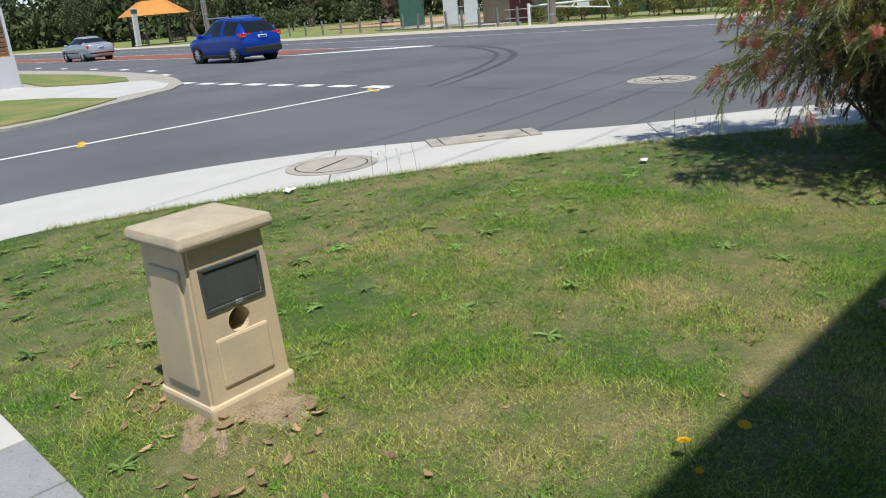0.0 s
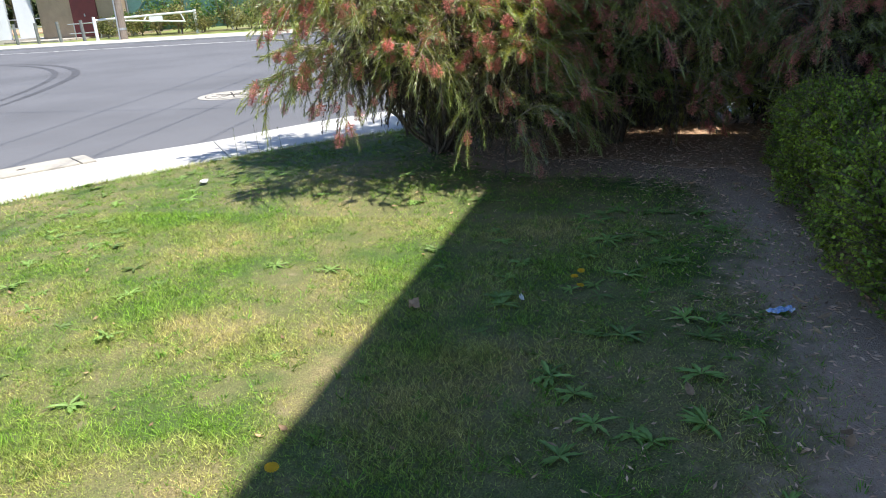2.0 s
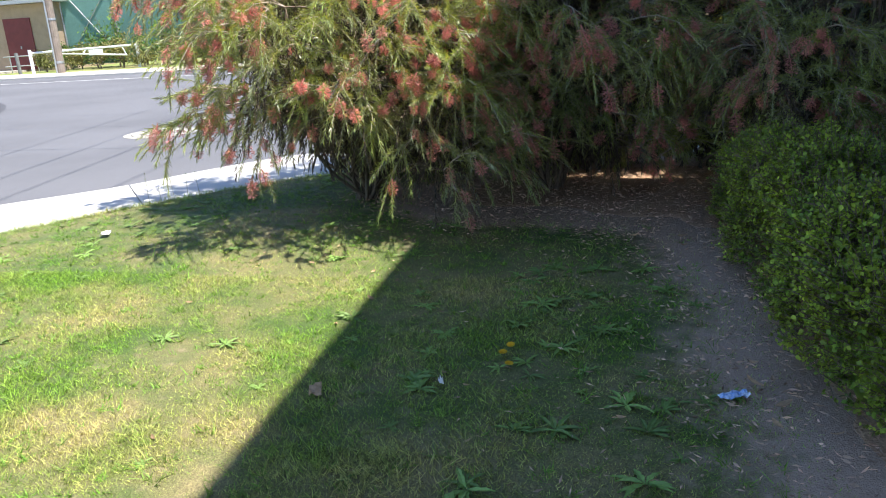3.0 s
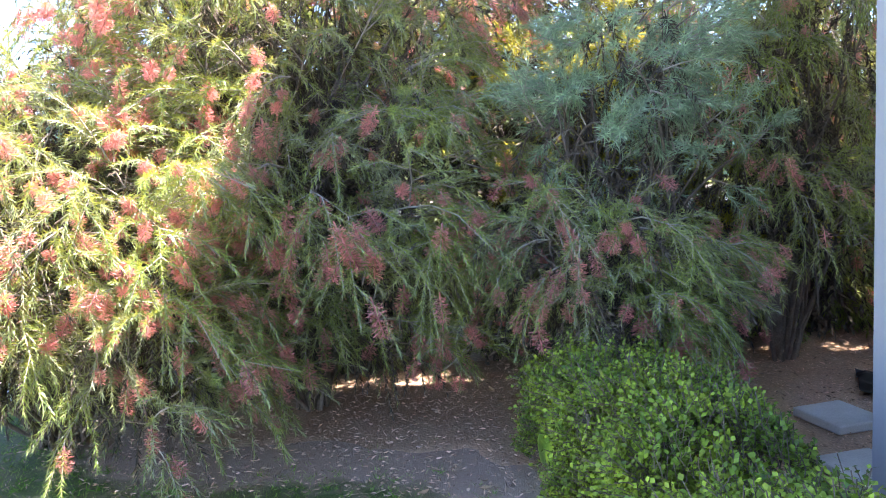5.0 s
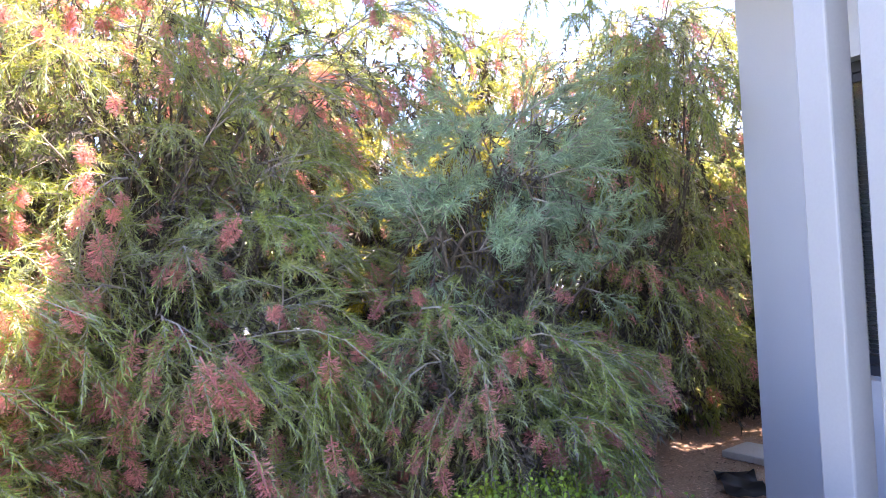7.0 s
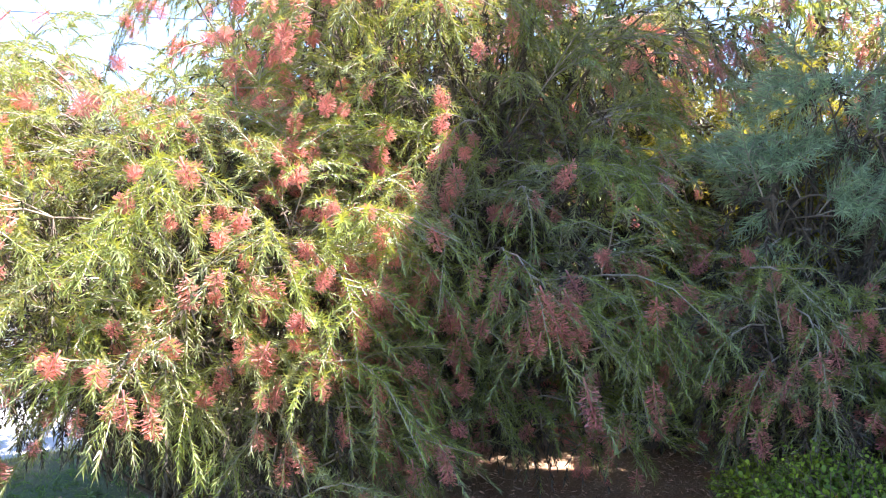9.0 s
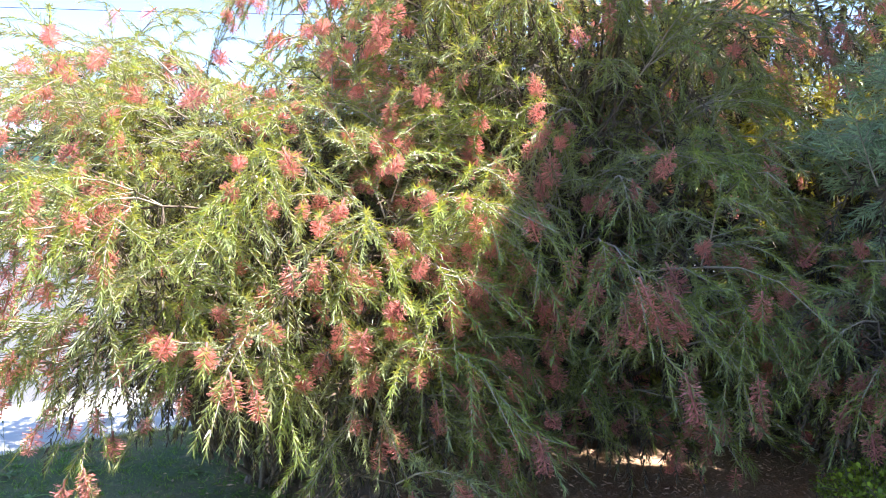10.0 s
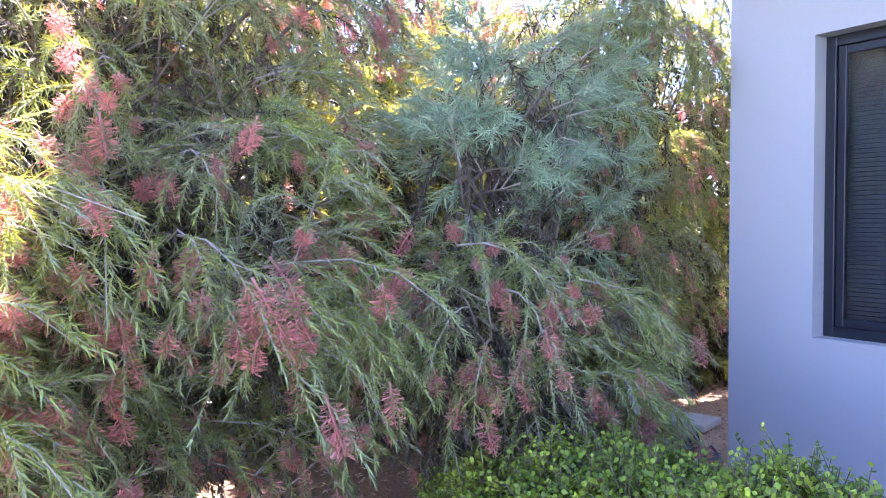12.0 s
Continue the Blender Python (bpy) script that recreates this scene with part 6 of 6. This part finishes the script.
for x, y, h, r in ((2.184, 0.946, 0.08, 0.024), (1.987, 1.038, 0.07, 0.024), (1.929, 0.967, 0.03, 0.015), (3.972, 0.215, 0.04, 0.02), (4.058, 0.19, 0.04, 0.02), (3.884, 0.182, 0.03, 0.02), (3.78, 3.585, 0.06, 0.018), (2.08, 5.64, 0.08, 0.016), (6.05, 4.1, 0.07, 0.014), (5.2, 4.7, 0.06, 0.014), (5.0, 6.1, 0.05, 0.014)):
    dandelion(x, y, h, r)

# tall seed stalks by the footpath
for k in range(9):
    x, y = (4.3 + 0.12 * k, 5.35 - 0.07 * k) if k < 4 else (6.35 + 0.09 * k, 3.95 - 0.07 * k)
    bm = bmesh.new()
    top = Vector((rw.uniform(-0.05, 0.05), rw.uniform(-0.05, 0.05), rw.uniform(0.15, 0.3)))
    rod(bm, (0, 0, -0.01), top, 0.002, 0.001, 5)
    rod(bm, top * 0.6, top * 0.6 + Vector((rw.uniform(-0.08, 0.08), 0.02, 0.08)), 0.0015, 0.001, 5)
    rod(bm, top, top + Vector((0, 0, 0.012)), 0.005, 0.003, 6)
    ob = part("weed_stalk", bm, STALK)
    ob.matrix_world = pose(x, y, lawn_height(x, y))
    tagged(ob, "thin dry seeding weed stalk", "weed", group="weed stalks")

# ---- fallen leaves and litter ----
DRY = mat("dry_leaf", (0.46, 0.30, 0.17), 0.7, vary=0.25, scale=20, fine=80, bump=0.2, obj=0.4, through_light=0.15)


def dry_leaf_mesh(seed):
    rg = random.Random(seed)
    bm = bmesh.new()
    prev = None
    curl = rg.uniform(0.2, 0.6)
    for k in range(7):
        t = k / 6
        w = 0.020 * math.sin(math.pi * (0.05 + 0.9 * t)) * rg.uniform(0.8, 1.15)
        z = 0.006 * curl + 0.02 * curl * (t - 0.5) ** 2 * 4
        row = [bm.verts.new((t * 0.08 - 0.04, -w, z + 0.008 * curl)), bm.verts.new((t * 0.08 - 0.04, 0, z)), bm.verts.new((t * 0.08 - 0.04, w, z + 0.010 * curl))]
        if prev:
            bm.faces.new((prev[0], prev[1], row[1], row[0]))
            bm.faces.new((prev[1], prev[2], row[2], row[1]))
        prev = row
    me = bpy.data.meshes.new("fallen_leaf")
    bm.to_mesh(me)
    bm.free()
    me.materials.append(DRY)
    return me


dry = [dry_leaf_mesh(s) for s in range(5)]
for k in range(46):
    x, y = rw.gauss(1.25, 0.35), rw.gauss(2.75, 0.45)
    if 1.1 < x < 1.6 and 2.55 < y < 3.05 or x < 0.62:
        continue
    put("fallen_leaf", dry[k % 5], x, y, "curled brown fallen leaf on the grass", "leaf", "fallen leaves", rw.uniform(0.4, 0.95), 0.006, 18)
for k in range(15):
    put("fallen_leaf", dry[k % 5], rw.gauss(1.08, 0.2), rw.gauss(2.25, 0.22), "large curled tan leaf on bare soil", "leaf", "fallen leaves", rw.uniform(0.5, 1.1), 0.008, 18)
for k in range(85):
    x, y = rw.uniform(0.8, 6.8), rw.uniform(0.2, 5.6)
    if bool(on_lawn(np.array([x]), np.array([y]))[0]):
        put("fallen_leaf", dry[k % 5], x, y, "small brown fallen leaf on the lawn", "leaf", "fallen leaves", rw.uniform(0.25, 0.6), 0.008, 18)
for k in range(60):
    put("fallen_leaf", dry[k % 5], rw.uniform(2.6, 8.2), rw.uniform(-3.0, 0.9) if k % 2 else rw.uniform(-1.1, -0.6), "dry brown leaf on the mulch", "leaf", "fallen leaves", rw.uniform(0.4, 0.9), 0.03, 18)


def crumpled(name, x, y, w, l, material, label, yaw=20.0):
    """A crushed scrap lying on the ground."""
    bm = bmesh.new()
    bmesh.ops.create_grid(bm, x_segments=7, y_segments=4, size=0.5)
    for v in bm.verts:
        q = v.co.copy()
        v.co = Vector((q.x * l, q.y * w, 0.018 + 0.02 * noise.noise(q * 4 + Vector((x, y, 0))) + 0.008 * noise.noise(q * 11)))
    r = bmesh.ops.extrude_face_region(bm, geom=bm.faces[:])
    for v in r["geom"]:
        if isinstance(v, bmesh.types.BMVert):
            v.co.z += 0.0015
    ob = part(name, bm, material)
    ob.matrix_world = pose(x, y, lawn_height(x, y) + 0.012, 0, 0, yaw)
    return tagged(ob, label, "litter")


BLUE_WRAP = mat("blue_wrapper", (0.22, 0.42, 0.78), 0.35, vary=0.35, scale=40, fine=90, bump=0.1, other=(0.75, 0.80, 0.86))
PAPER = mat("white_paper", (0.78, 0.79, 0.80), 0.7, vary=0.08, scale=20, bump=0.1)
crumpled("wrapper", 3.68, -0.69, 0.045, 0.11, BLUE_WRAP, "crumpled blue and white wrapper on the mulch edge", -68.0)
crumpled("paper_scrap", 5.82, 3.48, 0.06, 0.10, PAPER, "white paper scrap on the grass")
crumpled("paper_scrap", 3.62, 5.70, 0.08, 0.12, PAPER, "white paper scrap by the footpath")
crumpled("paper_scrap", 3.69, 0.43, 0.02, 0.035, PAPER, "tiny white paper scrap in the lawn")
crumpled("paper_scrap", 3.56, 0.92, 0.05, 0.09, DRY, "pale brown scrap on the lawn")

# ---- soil round the letterbox, stone path beside it ----
SOIL = mat("sandy_soil", (0.33, 0.25, 0.165), 0.95, vary=0.4, scale=9, fine=90, bump=0.9)
bm = bmesh.new()
n = 26
ring = []
for k in range(n):
    a = k * 2 * math.pi / n
    r = 0.29 + 0.12 * noise.noise((math.cos(a) * 2.6, math.sin(a) * 1.7, 2)) + (0.08 if math.sin(a) < -0.2 else 0)
    x, y = 1.25 + r * math.cos(a), 2.64 + r * math.sin(a)
    ring.append(bm.verts.new((x, y, lawn_height(x, y) - 0.002)))
mid = bm.verts.new((1.28, 2.70, 0.03))
for k in range(n):
    bm.faces.new((ring[k], ring[(k + 1) % n], mid))
bmesh.ops.subdivide_edges(bm, edges=bm.edges[:], cuts=3, use_grid_fill=True)
for v in bm.verts:
    v.co.z += 0.016 * noise.noise(v.co * 14) if not v.is_boundary else 0
tagged(part("soil_patch", bm, SOIL, smooth=True), "bare sandy soil round the letterbox", "soil", kind="structure")
DARK_PAVER = mat("dark_paver", (0.30, 0.31, 0.33), 0.9, vary=0.12, scale=6, fine=120, bump=0.3)
path = group_at("garden_path", label="grey concrete paver path beside the letterbox", category="path", kind="structure")
for k in range(9):
    for j in range(2):
        x1 = 0.60 - j * 0.41
        y0 = 0.9 + k * 0.43
        one_box("paver", (x1 - 0.40, y0, -0.03), (x1, y0 + 0.42, 0.045), DARK_PAVER if k < 5 else CONCRETE, path, bevel=0.006)

# ---- stepping stones and pipe by the house ----
for x, y, yaw in ((7.2, -3.85, 15), (6.25, -2.72, 10), (5.55, -2.42, 8)):
    ob = one_box("stepping_stone", (-0.18, -0.16, 0.02), (0.18, 0.16, 0.075), PAVER, bevel=0.012)
    ob.matrix_world = pose(x, y, lawn_height(x, y) - 0.005, 0, 0, yaw)
    tagged(ob, "square pale stepping stone in the mulch", "stepping stone", group="stepping stones")
bm = bmesh.new()
bmesh.ops.create_grid(bm, x_segments=10, y_segments=5, size=0.5)
for v in bm.verts:
    q = v.co.copy()
    v.co = Vector((q.x * 0.55, q.y * 0.24, 0.05 + 0.05 * noise.noise(q * 3.5) + 0.03 * noise.noise(q * 8)))
ob = part("plastic_sheet", bm, BLACK, smooth=True)
ob.matrix_world = pose(6.75, -3.3, lawn_height(6.75, -3.3), 0, 0, -30)
tagged(ob, "crumpled black plastic sheet on the mulch", "plastic sheet")
step = one_box("doorstep", (1.0, -1.6, 0.02), (2.55, -0.95, 0.06), DARK_PAVER, bevel=0.01)
tagged(step, "grey concrete porch slab edge", "paving", kind="structure")

# ---- paling fence behind the trees ----
PALING = mat("paling", (0.27, 0.25, 0.22), 0.85, vary=0.2, scale=3, fine=50, bump=0.2, obj=0.25)
pf = group_at("paling_fence", label="weathered grey timber paling fence behind the trees", category="fence", kind="structure")
pal = None
for k in range(46):
    if pal is None:
        ob = one_box("paling", (-0.01, -0.05, 0), (0.01, 0.05, 1.55), PALING, pf, bevel=0.003)
        pal = ob.data
    else:
        ob = link_mesh("paling", pal, None, pf)
    ob.matrix_basis = pose(8.75, -4.6 - k * 0.13, -0.02)
for z in (0.35, 1.2):
    one_box("rail", (8.77, -10.6, z), (8.81, -4.5, z + 0.08), PALING, pf)
